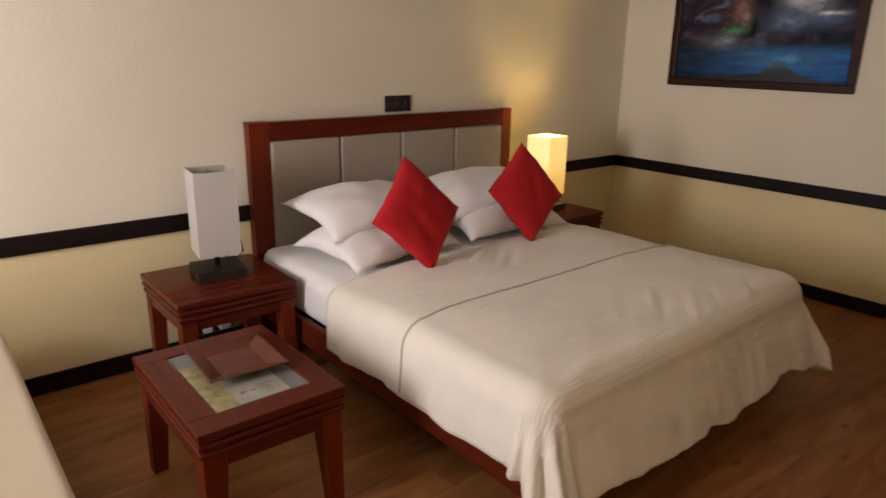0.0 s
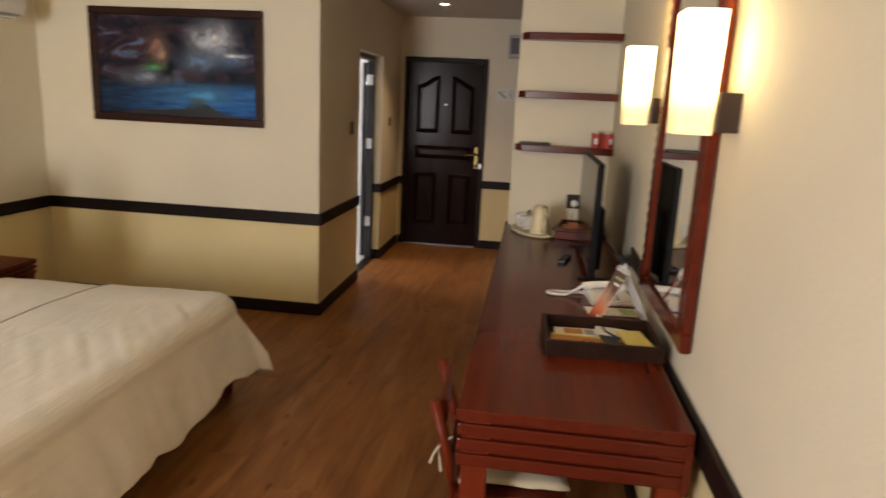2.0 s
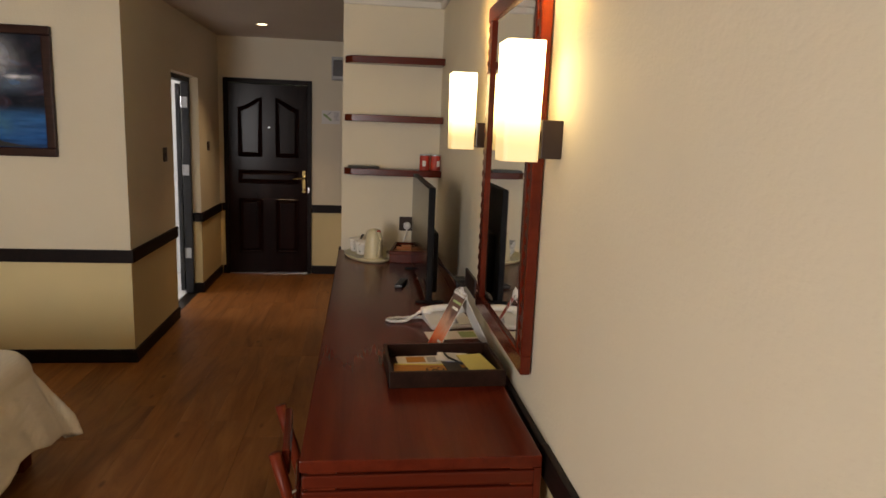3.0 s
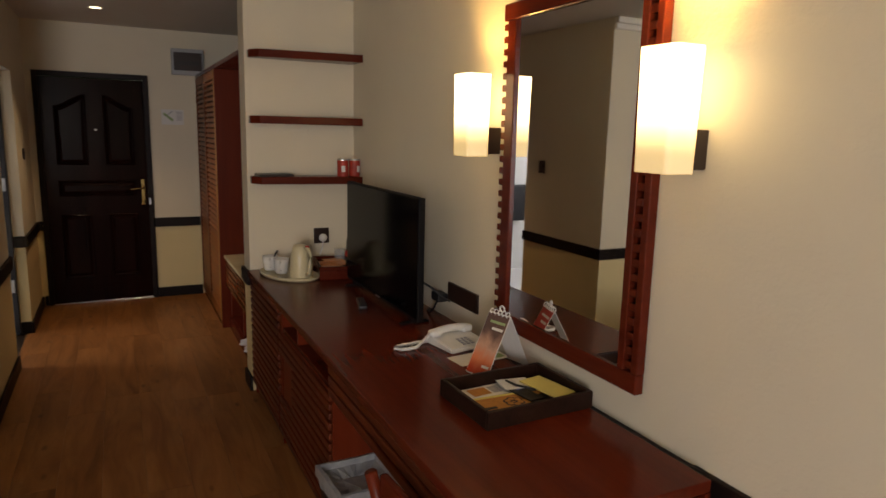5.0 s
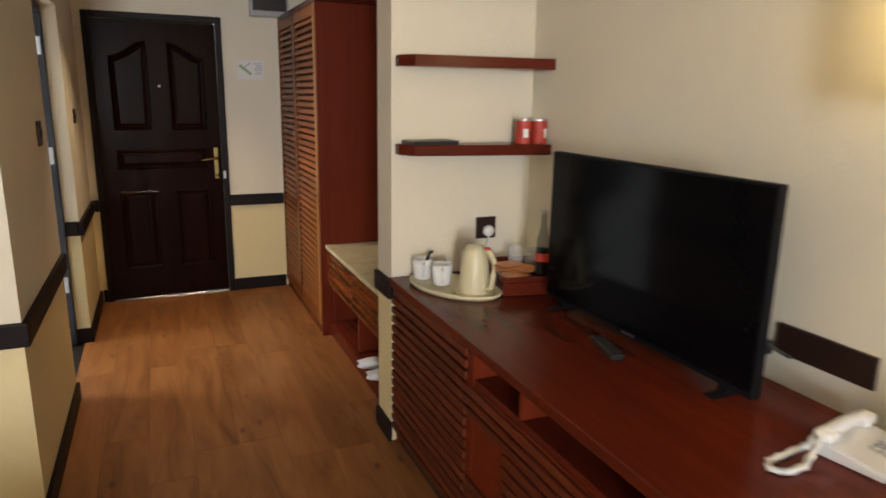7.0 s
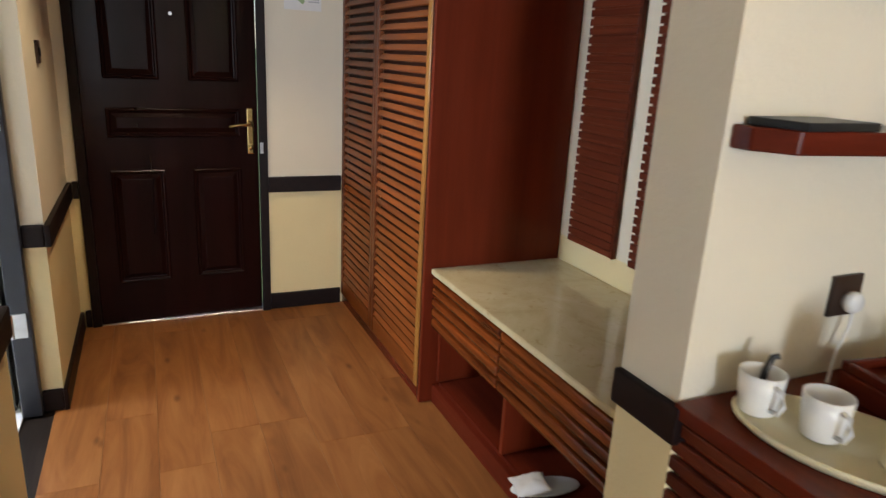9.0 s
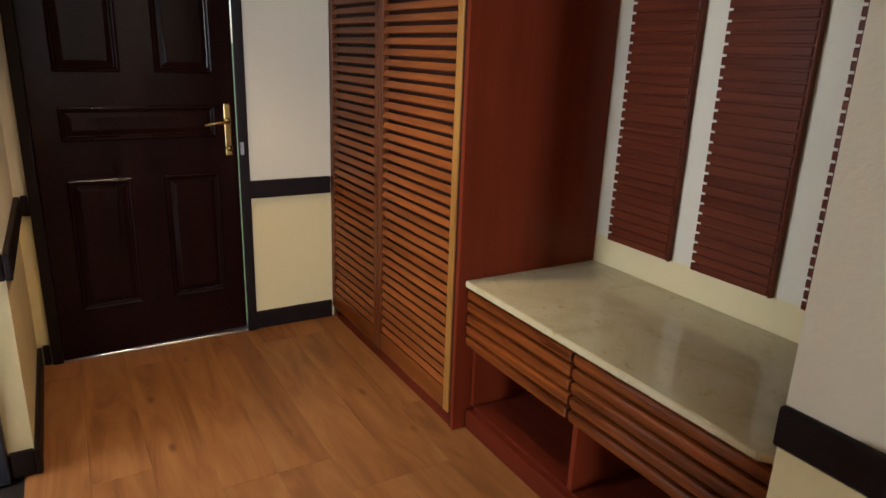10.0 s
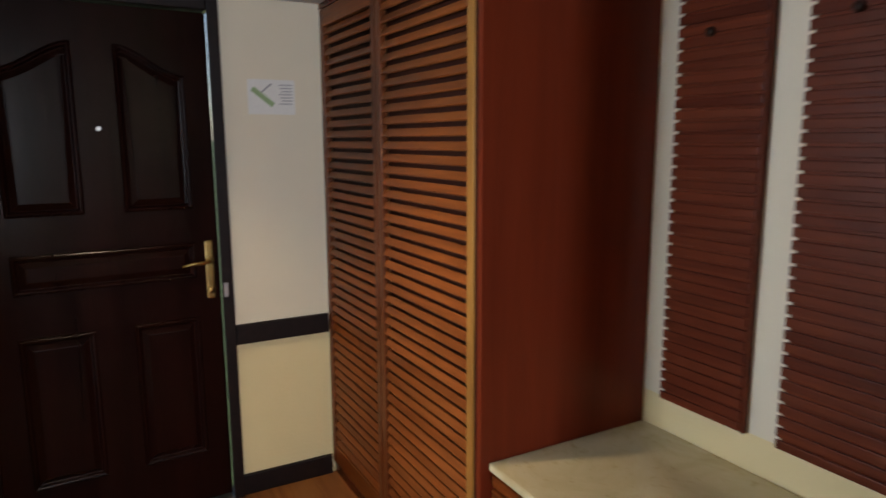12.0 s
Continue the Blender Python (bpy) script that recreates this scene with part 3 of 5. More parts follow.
def drape(x0, x1, y0, y1, top, over_l, over_r, over_f, lift, seed):
    """A spread over a mattress top x0..x1, y0..y1, hanging over its sides and foot round a soft edge."""
    r = 0.11
    ax0, ax1, ay0 = x0 + r, x1 - r, y0 + r
    more = 0.57 * r

    def at(u, v):
        """Cloth coordinates 0..1 across and 0..1 from the foot to the head."""
        lo_x, hi_x = ax0 - r - over_l - more, ax1 + r + over_r + more
        lo_y = ay0 - r - over_f - more
        u, v = lo_x + (hi_x - lo_x) * u, lo_y + (y1 - lo_y) * v
        dx, dy = max(ax0 - u, 0, u - ax1), max(ay0 - v, 0)
        cx, cy = min(max(u, ax0), ax1), max(v, ay0)
        inset = min(u - ax0, ax1 - u, v - ay0)
        d = math.hypot(dx, dy)
        puff = 0.014 * noise.noise((u * 1.4 + seed, v * 1.4, 0.3)) + 0.005 * noise.noise((u * 4 + seed, v * 4, 1.3))
        p, q = u * 0.80 + v * 0.60, v * 0.80 - u * 0.60
        mask = max(0.0, noise.noise((u * 1.7 + seed, v * 1.7, 6.0)) + 0.22)
        puff += 0.030 * mask * max(0.0, noise.noise((p * 2.6, q * 15 + seed, 2.0)) - 0.08)
        puff -= 0.018 * mask * max(0.0, noise.noise((p * 3.4 + 5, q * 19, seed)) - 0.10)
        z = top + lift + puff * max(0.25, 1 - d / 0.2) + 0.024 * (1 - math.exp(-max(0.0, inset) / 0.14))
        if d == 0:
            return (cx, cy, z)
        k = math.atan2(dy, dx)
        corner = math.sin(2 * k) if dx > 0 and dy > 0 else 0.0
        q = min(d / r, math.pi / 2)
        hang = max(0.0, d - r * math.pi / 2)
        along = u if dy > dx else v
        out = r * math.sin(q) + lift + hang * (0.05 + 0.26 * math.sin(k) ** 2 + 0.06 * corner)
        grow = min(1.0, hang / 0.25)
        out += grow * (0.036 * noise.noise((along * 4.2 + seed, k * 2.2, seed)) + 0.016 * noise.noise((along * 11 + seed, k * 5, d * 2)))
        out += 0.004 * noise.noise((along * 20 + seed, d * 9, seed)) * min(1.0, hang / 0.05)
        out += (0.03 + 0.030 * math.sin(k * 14 - 1.2)) * min(1.0, 1.5 * corner) * grow
        z -= r * (1 - math.cos(q)) + hang * (0.96 - 0.06 * corner)
        z += max(0.0, hang - 0.08) * (0.22 * noise.noise((along * 2.3 + seed, 3.3, seed)) + 0.07 * noise.noise((along * 9 + seed, 1.3, seed)))
        sx = -1 if u < ax0 else 1
        return (cx + sx * math.cos(k) * out, cy - math.sin(k) * out, z)
    return at


def cloth(at, nu=150, nv=80):
    bm = B()
    rows = [[bm.verts.new(at(i / nu, j / nv)) for i in range(nu + 1)] for j in range(nv + 1)]
    for a, b in zip(rows, rows[1:]):
        for i in range(nu):
            bm.faces.new((a[i], a[i + 1], b[i + 1], b[i]))
    return bm


def thicken(ob, t):
    s = ob.modifiers.new("thickness", "SOLIDIFY")
    s.thickness, s.offset = t, -1.0
    return ob


spread = thing("bedspread", "creased white cotton bedspread hanging over the bed's sides", "bedspread", pose(0, 0, 0))
under = drape(BX_L - 0.010, BX_R + 0.008, 1.568, 2.90, BZ - 0.014, 0.205, 0.19, 0.22, 0.004, 1.7)
thicken(part("under_layer", cloth(under), SPREAD, spread, "", True), 0.004)
over = drape(BX_L - 0.012, BX_R + 0.010, 1.560, 2.285, BZ - 0.008, 0.205, 0.19, 0.31, 0.012, 5.1)
thicken(part("top_layer", cloth(over), SPREAD, spread, "", True), 0.006)
bm = B()
hem = [over(i / 90, 0.998) for i in range(91)]
tube(bm, [(x, y + 0.004, z + 0.0005) for x, y, z in hem], 0.0055, 6)
part("hem", bm, HEM, spread, "stitched fold at the head end", True)

for nm, m, dims, sd in (
        ("low", pose(2.615, 3.19, BZ + 0.082, 4, 0, 8), (0.76, 0.54, 0.18), 1.0),
        ("low", pose(3.50, 3.20, BZ + 0.082, 4, 0, -6), (0.76, 0.53, 0.18), 2.0),
        ("top", pose(2.66, 3.34, BZ + 0.212, 11, 2, 3), (0.80, 0.54, 0.19), 3.0),
        ("top", pose(3.52, 3.36, BZ + 0.208, 11, -1, -4), (0.80, 0.54, 0.18), 4.0)):
    bm = B()
    solid_pillow(bm, *dims, n=26, pinch=0.10, seed=sd, ears=-0.055, full=0.60)
    single("pillow", bm, LINEN, "plump white cotton pillow stacked against the headboard", "pillow", m, "bed pillows", smooth=True)
for m, sd in ((pose(2.614, 2.845, 0.850, 69, 0, 8) @ pose(0, 0, 0, 0, 0, 43), 1.3), (pose(3.430, 2.892, 0.850, 69, 0, 0) @ pose(0, 0, 0, 0, 0, 36), 8.3)):
    bm = B()
    solid_pillow(bm, 0.42, 0.42, 0.12, 18, 0.06, sd)
    single("scatter_cushion", bm, RED, "plain red square cushion standing on its corner", "cushion", m, "red cushions", smooth=True)


# ---- nightstands, lamps, coffee table ----
def side_table(t, w, d, h, leg, taper=0.72, bands=2):
    """Square mahogany table on tapered legs, with stacked bands under its top."""
    bm = B()
    for k in range(bands):
        z = h - 0.030 - 0.032 * (k + 1)
        e = 0.001 + 0.003 * (k % 2)
        box(bm, e, w - e, e, d - e, z, z + 0.021, 0.009, 3)
    box(bm, 0.017, w - 0.017, 0.017, d - 0.017, h - 0.030 - 0.032 * bands - 0.05, h - 0.028)
    part("apron", bm, MAHOG, t)
    for x, sx in ((0.014, 1), (w - 0.014, -1)):
        for y, sy in ((0.014, 1), (d - 0.014, -1)):
            bm = B()
            a, b = leg, leg * taper
            quad = lambda s, z: [bm.verts.new(v) for v in ((x, y, z), (x + sx * s, y, z), (x + sx * s, y + sy * s, z), (x, y + sy * s, z))]
            lo, hi = quad(b, 0.0), quad(a, h - 0.032)
            for i in range(4):
                bm.faces.new((lo[i], lo[(i + 1) % 4], hi[(i + 1) % 4], hi[i]))
            bm.faces.new(lo)
            bm.faces.new(hi)
            part("leg", bm, MAHOG_Z, t)


def nightstand(x, y, w, d, label):
    t = thing("nightstand", label, "nightstand", pose(x, y, 0), "nightstands")
    part("top", box(B(), 0, w, 0, d, 0.505, 0.535, 0.006, 2), MAHOG, t)
    side_table(t, w, d, 0.535, 0.075, 0.75)


nightstand(1.525, 3.148, 0.575, 0.55, "mahogany nightstand with an open front beside the bed")
nightstand(4.12, 3.162, 0.42, 0.55, "mahogany nightstand holding the lit lamp")


def table_lamp(x, y, turn, shade, label):
    t = thing("table_lamp", label, "lamp", pose(x, y, 0.535, 0, 0, turn), "bedside lamps")
    part("base", box(B(), -0.115, 0.115, -0.115, 0.115, 0.0, 0.045, 0.006, 2), BLACKWOOD, t)
    bm = B()
    cyl(bm, 0.013, 0.013, 0.044, 0.30, seg=14)
    part("stem", bm, BLACK, t, smooth=True)
    s, r, z0, z1, th = 0.098, 0.014, 0.115, 0.525, 0.003
    bm = B()
    loops = [[bm.verts.new((sx * k, sy * k, z)) for sx, sy in ((-1, -1), (1, -1), (1, 1), (-1, 1))] for k, z in ((s, z0), (s, z1), (s - th, z1), (s - th, z0))]
    for i in range(4):
        lo, hi = loops[i], loops[(i + 1) % 4]
        for j in range(4):
            bm.faces.new((lo[j], lo[(j + 1) % 4], hi[(j + 1) % 4], hi[j]))
    part("shade", bm, shade, t)
    bm = B()
    for x0, x1, y0, y1 in ((-s + th, s - th, -0.003, 0.003), (-0.003, 0.003, -s + th, -0.004), (-0.003, 0.003, 0.004, s - th)):
        box(bm, x0, x1, y0, y1, z1 - 0.024, z1 - 0.018)
    part("spider", bm, STEEL, t)
    return t


LIT = glow("lit_cream_shade", (1.0, 0.58, 0.09), (1.0, 0.78, 0.22), 0.11, 0.40, 0.75, 0.95)
l1 = table_lamp(1.834, 3.47, -8, SHADE_OFF, "unlit white box-shade lamp on a black square base")
part("cord", tube(B(), [(0.06, 0.08, 0.05), (0.12, 0.12, 0.10), (0.155, 0.13, 0.12), (0.165, 0.14, 0.06), (0.15, 0.20, 0.0), (0.15, 0.24, -0.2)], 0.004, 6), BLACK, l1)
l2 = table_lamp(4.250, 3.48, 4, LIT, "lit box-shade lamp glowing warm yellow on nightstand")
bulb("bulb", (0, 0, 0.36), 19.0, (1.0, 0.84, 0.34), 0.05, l2)

ad = thing("plug_adapter", "white plug adapter with a glowing red switch in the wall socket", "adapter", pose(1.90, YN - 0.002, 0.165))
part("plate", box(B(), -0.16, 0.10, -0.010, 0.0, -0.06, 0.06, 0.003), BROWNPLATE, ad)
part("plug", box(B(), -0.085, -0.035, -0.06, -0.010, -0.045, 0.03, 0.008, 2), WHITEPL, ad)
part("plug", box(B(), 0.005, 0.065, -0.07, -0.010, -0.04, 0.035, 0.008, 2), GREYBOX, ad)
REDGLOW = glow("red_neon_switch", (1.0, 0.08, 0.02), (1.0, 0.08, 0.02), -1, 1, 3.0, 3.0)
part("switch", box(B(), 0.02, 0.05, -0.075, -0.0705, 0.0, 0.018, 0.002), REDGLOW, ad)

ct = thing("coffee_table", "square mahogany coffee table with an inset glass panel", "coffee table", pose(1.252, 2.166, 0))
W, D, Hc = 0.525, 0.688, 0.487
gx0, gx1, gy0, gy1 = 0.098, 0.437, 0.100, 0.600
for x0, x1, y0, y1, mt in ((0, W, 0, gy0, MAHOG), (0, W, gy1, D, MAHOG), (0, gx0, gy0, gy1, MAHOG_Y), (gx1, W, gy0, gy1, MAHOG_Y)):
    part("top_rail", box(B(), x0, x1, y0, y1, Hc - 0.03, Hc, 0.0025), mt, ct)
side_table(ct, W, D, Hc, 0.085, 0.62)
SMOKE = plain("frosted_grey_glass", (0.20, 0.20, 0.19), 0.08, 0, 8, 0.25)
part("glass_panel", box(B(), gx0, gx1, gy0, gy1, Hc - 0.014, Hc - 0.006), SMOKE, ct, "smoky grey glass panel")
pr = thing("table_print", "faded printed map sheet under a small glass tabletop", "print", pose(1.252, 2.166, Hc - 0.006))
SHEET = plain("map_sheet", (0.42, 0.40, 0.33), 0.25, 0, 9, 0.35)
part("sheet", box(B(), gx0 + 0.012, gx1 - 0.07, gy0 + 0.012, gy1 - 0.12, 0.0003, 0.0015), SHEET, pr)
part("border", box(B(), gx0 + 0.004, gx0 + 0.085, gy0 + 0.006, gy1 - 0.12, 0.0017, 0.0025), plain("ochre_print", (0.40, 0.35, 0.17), 0.25, 0, 30, 0.45), pr)
rng = random.Random(4)
MARK = plain("faded_map_print", (0.20, 0.18, 0.13), 0.4, 0, 60, 0.5)
for k in range(20):
    a, b = gx0 + 0.10 + rng.random() * 0.13, gy0 + 0.06 + rng.random() * 0.22
    part("mark", lathe(B(), [(0.004, 0.0016), (0.006 + 0.007 * rng.random(), 0.0020)], 7, a, b, 0.6), MARK, pr)
DISH = wood("red_wood_dish", (0.085, 0.020, 0.012), (0.17, 0.046, 0.026), "x", 0.3, False, 0.8, 0.2)


def square_dish():
    bm = B()
    lv = [(0.085, 0.008), (0.155, 0.030), (0.158, 0.034), (0.150, 0.036), (0.090, 0.016)]
    rings = [[bm.verts.new((sx * s * 0.93, sy * s, z)) for sx, sy in ((-1, -1), (1, -1), (1, 1), (-1, 1))] for s, z in [(0.085, 0.0)] + lv]
    for a, b in zip(rings, rings[1:]):
        for i in range(4):
            bm.faces.new((a[i], a[(i + 1) % 4], b[(i + 1) % 4], b[i]))
    bm.faces.new(rings[0][::-1])
    bm.faces.new(rings[-1])
    return bm


single("square_dish", square_dish(), DISH, "shallow square red-brown wooden dish on the coffee table", "dish", pose(1.538, 2.555, Hc + 0.001, 0, 0, -3) @ Matrix.Diagonal((0.98, 0.97, 1, 1)))

# sofa: only the front edge of its cover shows
so = thing("sofa", "cream upholstered sofa seat beside the coffee table", "sofa", pose(0.02, 1.55, 0))
part("seat", box(B(), 0, 0.90, 0.0, 2.05, 0.09, 0.43, 0.04, 4), CREAMCLOTH, so, "", True)
part("backrest", box(B(), -0.20, 0.0, 0.0, 2.05, 0.09, 0.80, 0.05, 4), CREAMCLOTH, so, "", True)
for x in (-0.12, 0.78):
    for y in (0.06, 1.93):
        part("leg", box(B(), x, x + 0.06, y, y + 0.06, 0, 0.09, 0.004), BLACKWOOD, so)

# air conditioner
ac = thing("air_conditioner", "white split air conditioner mounted high on the wall", "air conditioner", pose(4.08, YN - 0.001, 2.05))
bm = B()
prof = [(0, 0.02), (0, 0.29), (-0.17, 0.29), (-0.205, 0.24), (-0.215, 0.10), (-0.19, 0.035), (-0.10, 0.0)]
ends = [[bm.verts.new((x, y, z)) for y, z in prof] for x in (0.0, 1.03)]
for i in range(len(prof)):
    j = (i + 1) % len(prof)
    bm.faces.new((ends[0][i], ends[0][j], ends[1][j], ends[1][i]))
bm.faces.new(ends[0])
bm.faces.new(ends[1][::-1])
part("casing", bm, WHITEPL, ac)
part("louvre", box(B(), 0.05, 0.98, -0.18, -0.11, -0.004, 0.012, 0.003, turn=pose(0, 0, 0.01, 0, 0, 0)), CERAMIC, ac)
part("vent_slot", box(B(), 0.04, 0.99, -0.196, -0.186, 0.028, 0.036), GREYBOX, ac)


def switch_plate(m, w, h, n, label):
    """Dark brown electrical plate, facing its own -y."""
    t = thing("wall_switch", label, "switch", m, "wall switches")
    part("plate", box(B(), -w / 2, w / 2, -0.010, 0, -h / 2, h / 2, 0.003, 2), BROWNPLATE, t)
    for i in range(n):
        x = (i - (n - 1) / 2) * w / n
        part("rocker", box(B(), x - 0.016, x + 0.016, -0.015, -0.0102, -0.018, 0.018, 0.003), BLACK, t)


switch_plate(pose(3.155, YN, 1.30), 0.195, 0.098, 3, "dark brown switch panel above the headboard")
switch_plate(pose(6.31, YC, 1.394), 0.085, 0.11, 1, "dark brown light switch beside the bathroom doorway")
switch_plate(pose(7.80, YC, 1.42), 0.085, 0.09, 1, "dark brown light switch near the entrance door")

# painting
pic = thing("painting", "dark-framed oil painting of a stormy blue night seascape", "painting", pose(XP - 0.001, 2.662, 1.802))
hw, hh, fw = 0.664, 0.405, 0.055
for y0, y1, z0, z1, mt in ((-hw, hw, -hh, -hh + fw, DARKTRIM), (-hw, hw, hh - fw, hh, DARKTRIM), (-hw, -hw + fw, -hh + fw, hh - fw, DARKTRIM), (hw - fw, hw, -hh + fw, hh - fw, DARKTRIM)):
    part("frame", box(B(), -0.035, 0, y0, y1, z0, z1, 0.008, 2), wood("picture_frame", (0.022, 0.008, 0.006), (0.05, 0.018, 0.012), "y", 0.3, False), pic)
cv = part("canvas", box(B(), -0.014, -0.002, -hw + fw, hw - fw, -hh + fw, hh - fw), SEASCAPE, pic)


def daub(outline, mat, x):
    bm = B()
    bm.faces.new([bm.verts.new((x, y, z)) for y, z in outline])
    f = bmesh.ops.extrude_face_region(bm, geom=bm.faces[:])
    for v in f["geom"]:
        if isinstance(v, bmesh.types.BMVert):
            v.co.x -= 0.0008
    part("brushwork", bm, mat, cv)


ISLE = plain("island_dark", (0.006, 0.008, 0.008), 0.4)
daub([(-0.56, -0.345), (0.50, -0.345), (0.40, -0.335), (0.28, -0.315), (0.10, -0.31), (-0.05, -0.30), (-0.09, -0.265), (-0.16, -0.245), (-0.22, -0.25), (-0.27, -0.275), (-0.34, -0.315), (-0.45, -0.335)], ISLE, -0.0145)


def smear(name, colour, cy, cz, ry, rz, strength):
    """A soft-edged stroke of paint: its thickness fades to clear at the rim."""
    m, nt, b = material(name, 0.6, 0.0, colour)
    b.inputs["Specular IOR Level"].default_value = 0.15
    tc = nt.nodes.new("ShaderNodeTexCoord")
    mp = nt.nodes.new("ShaderNodeMapping")
    mp.inputs["Location"].default_value = (0, -cy / ry, -cz / rz)
    mp.inputs["Scale"].default_value = (0.0, 1 / ry, 1 / rz)
    nt.links.new(tc.outputs["Object"], mp.inputs["Vector"])
    g = nt.nodes.new("ShaderNodeTexGradient")
    g.gradient_type = "QUADRATIC_SPHERE"
    nt.links.new(mp.outputs[0], g.inputs["Vector"])
    n = node(nt, "ShaderNodeTexNoise", Scale=9.0, Detail=6.0, Distortion=0.6)
    nt.links.new(tc.outputs["Object"], n.inputs["Vector"])
    mul = nt.nodes.new("ShaderNodeMath")
    mul.operation = "MULTIPLY"
    nt.links.new(g.outputs["Fac"], mul.inputs[0])
    nt.links.new(ramp(nt, n.outputs[0], [(0.25, (0.2, 0.2, 0.2)), (0.65, (strength, strength, strength))]), mul.inputs[1])
    nt.links.new(mul.outputs[0], b.inputs["Alpha"])
    bm = B()
    x = -0.0152 - 0.0001 * len(cv.children)
    y0, y1, z0, z1 = max(cy - ry, -hw + fw + 0.001), min(cy + ry, hw - fw - 0.001), max(cz - rz, -hh + fw + 0.001), min(cz + rz, hh - fw - 0.001)
    bm.faces.new([bm.verts.new(v) for v in ((x, y0, z0), (x, y1, z0), (x, y1, z1), (x, y0, z1))])
    part("brushwork", bm, m, cv)


smear("moonlight", (0.66, 0.70, 0.80), -0.28, 0.20, 0.28, 0.22, 1.5)
smear("moon", (0.9, 0.9, 0.9), -0.30, 0.215, 0.085, 0.085, 1.6)
smear("cliff_brown", (0.24, 0.13, 0.10), 0.15, 0.14, 0.17, 0.24, 1.4)
smear("cliff_face", (0.38, 0.25, 0.20), 0.11, 0.09, 0.08, 0.16, 1.4)
smear("foam_green", (0.06, 0.34, 0.12), 0.17, -0.01, 0.17, 0.06, 1.5)
smear("cloud_grey", (0.26, 0.29, 0.36), 0.24, -0.08, 0.34, 0.11, 1.2)
smear("mountain_blue", (0.20, 0.31, 0.46), -0.18, 0.05, 0.30, 0.15, 1.3)
smear("mountain_blue_far", (0.15, 0.25, 0.40), -0.45, 0.06, 0.22, 0.12, 1.0)
smear("lightning", (0.75, 0.75, 0.80), -0.46, 0.09, 0.16, 0.03, 1.6)
smear("water_light", (0.07, 0.30, 0.55), -0.20, -0.20, 0.48, 0.13, 1.3)
smear("island_glow", (0.18, 0.20, 0.08), -0.16, -0.235, 0.10, 0.04, 1.2)

# ---- writing desk along the wall ----
DX0, DX1, DYF, DYB, DZ = 2.507, 5.548, 0.204, -0.447, 0.80


def ribs(parent, x0, x1, z0, z1, y, pitch=0.043, fill=0.72, depth=0.016, name="rib", over=0.0, mat=None, along="x"):
    """Horizontal rounded ribs on a front that faces +y (or, along y, one that faces -x)."""
    n = int(round((z1 - z0) / pitch))
    p = (z1 - z0) / n
    bm = B()
    l = x1 - x0 + over
    if along == "x":
        box(bm, 0, l, 0, depth, 0, p * fill, min(depth, p * fill) * 0.38, 2)
    else:
        box(bm, -depth, 0, 0, l, 0, p * fill, min(depth, p * fill) * 0.38, 2)
    me = finish(name, bm, mat or RIB)
    for i in range(n):
        z = z0 + i * p + p * (1 - fill) / 2
        again(name, me, parent, pose(x0, y, z) if along == "x" else pose(y, x0, z))


desk = thing("writing_desk", "long glossy mahogany desk with ribbed fronts and kneehole", "desk")
part("desktop", box(B(), DX0, DX1 - 0.002, DYB, DYF, DZ - 0.035, DZ, 0.004, 2), MAHOG, desk, "glossy mahogany top")
part("back_strip", box(B(), 3.862, DX1 - 0.002, YS + 0.002, DYB - 0.0005, DZ - 0.035, DZ - 0.0005, 0.001), MAHOG, desk)
part("back_rail", box(B(), DX0, 3.835, DYB, DYB + 0.02, 0.61, DZ - 0.036), MAHOG, desk)
for y0, y1 in ((DYF - 0.095, DYF - 0.02), (DYB + 0.005, DYB + 0.08)):
    part("leg", box(B(), DX0 + 0.015, DX0 + 0.09, y0, y1, 0, DZ - 0.036, 0.006, 2), MAHOG_Z, desk)
# end apron of stacked bands
ap = part("end_apron", box(B(), DX0 + 0.022, DX0 + 0.05, DYB + 0.081, DYF - 0.096, 0.615, DZ - 0.036), MAHOG_Y, desk)
bm = B()
box(bm, -0.016, 0, 0, DYF - DYB - 0.01, 0, 0.038, 0.006, 2)
me = finish("rib", bm, MAHOG_Y)
for i in range(3):
    again("rib", me, ap, pose(DX0 + 0.0215, DYB + 0.005, 0.622 + i * 0.047))
# kneehole drawer
dr = part("drawer", box(B(), 2.62, 3.835, DYF - 0.10, DYF - 0.030, 0.618, DZ - 0.037), MAHOG, desk)
ribs(dr, 2.54, 3.842, 0.620, 0.762, DYF - 0.0295, 0.047, 0.78, 0.017)
# cabinet carcass
for x0, x1 in ((3.836, 3.861), (4.735, 4.760), (5.505, 5.530)):
    part("upright", box(B(), x0, x1, DYB + 0.01, DYF - 0.031, 0.0, DZ - 0.036, 0.002), MAHOG_Z, desk)
part("back_panel", box(B(), 3.862, 5.504, DYB + 0.012, DYB + 0.022, 0.06, DZ - 0.037), MAHOG, desk)
part("bottom_board", box(B(), 3.862, 4.734, DYB + 0.023, DYF - 0.034, 0.06, 0.08), MAHOG, desk)
part("shelf_board", box(B(), 3.862, 4.734, DYB + 0.023, DYF - 0.034, 0.628, 0.652, 0.002), MAHOG, desk)
part("divider", box(B(), 4.415, 4.435, DYB + 0.023, DYF - 0.036, 0.653, DZ - 0.037), MAHOG_Z, desk)
part("plinth", box(B(), 3.862, 5.51, DYF - 0.10, DYF - 0.045, 0.0, 0.058), BLACKWOOD, desk)
ca = part("cabinet_door", box(B(), 4.762, 5.503, DYF - 0.055, DYF - 0.032, 0.062, 0.758, 0.002), MAHOG_Z, desk)
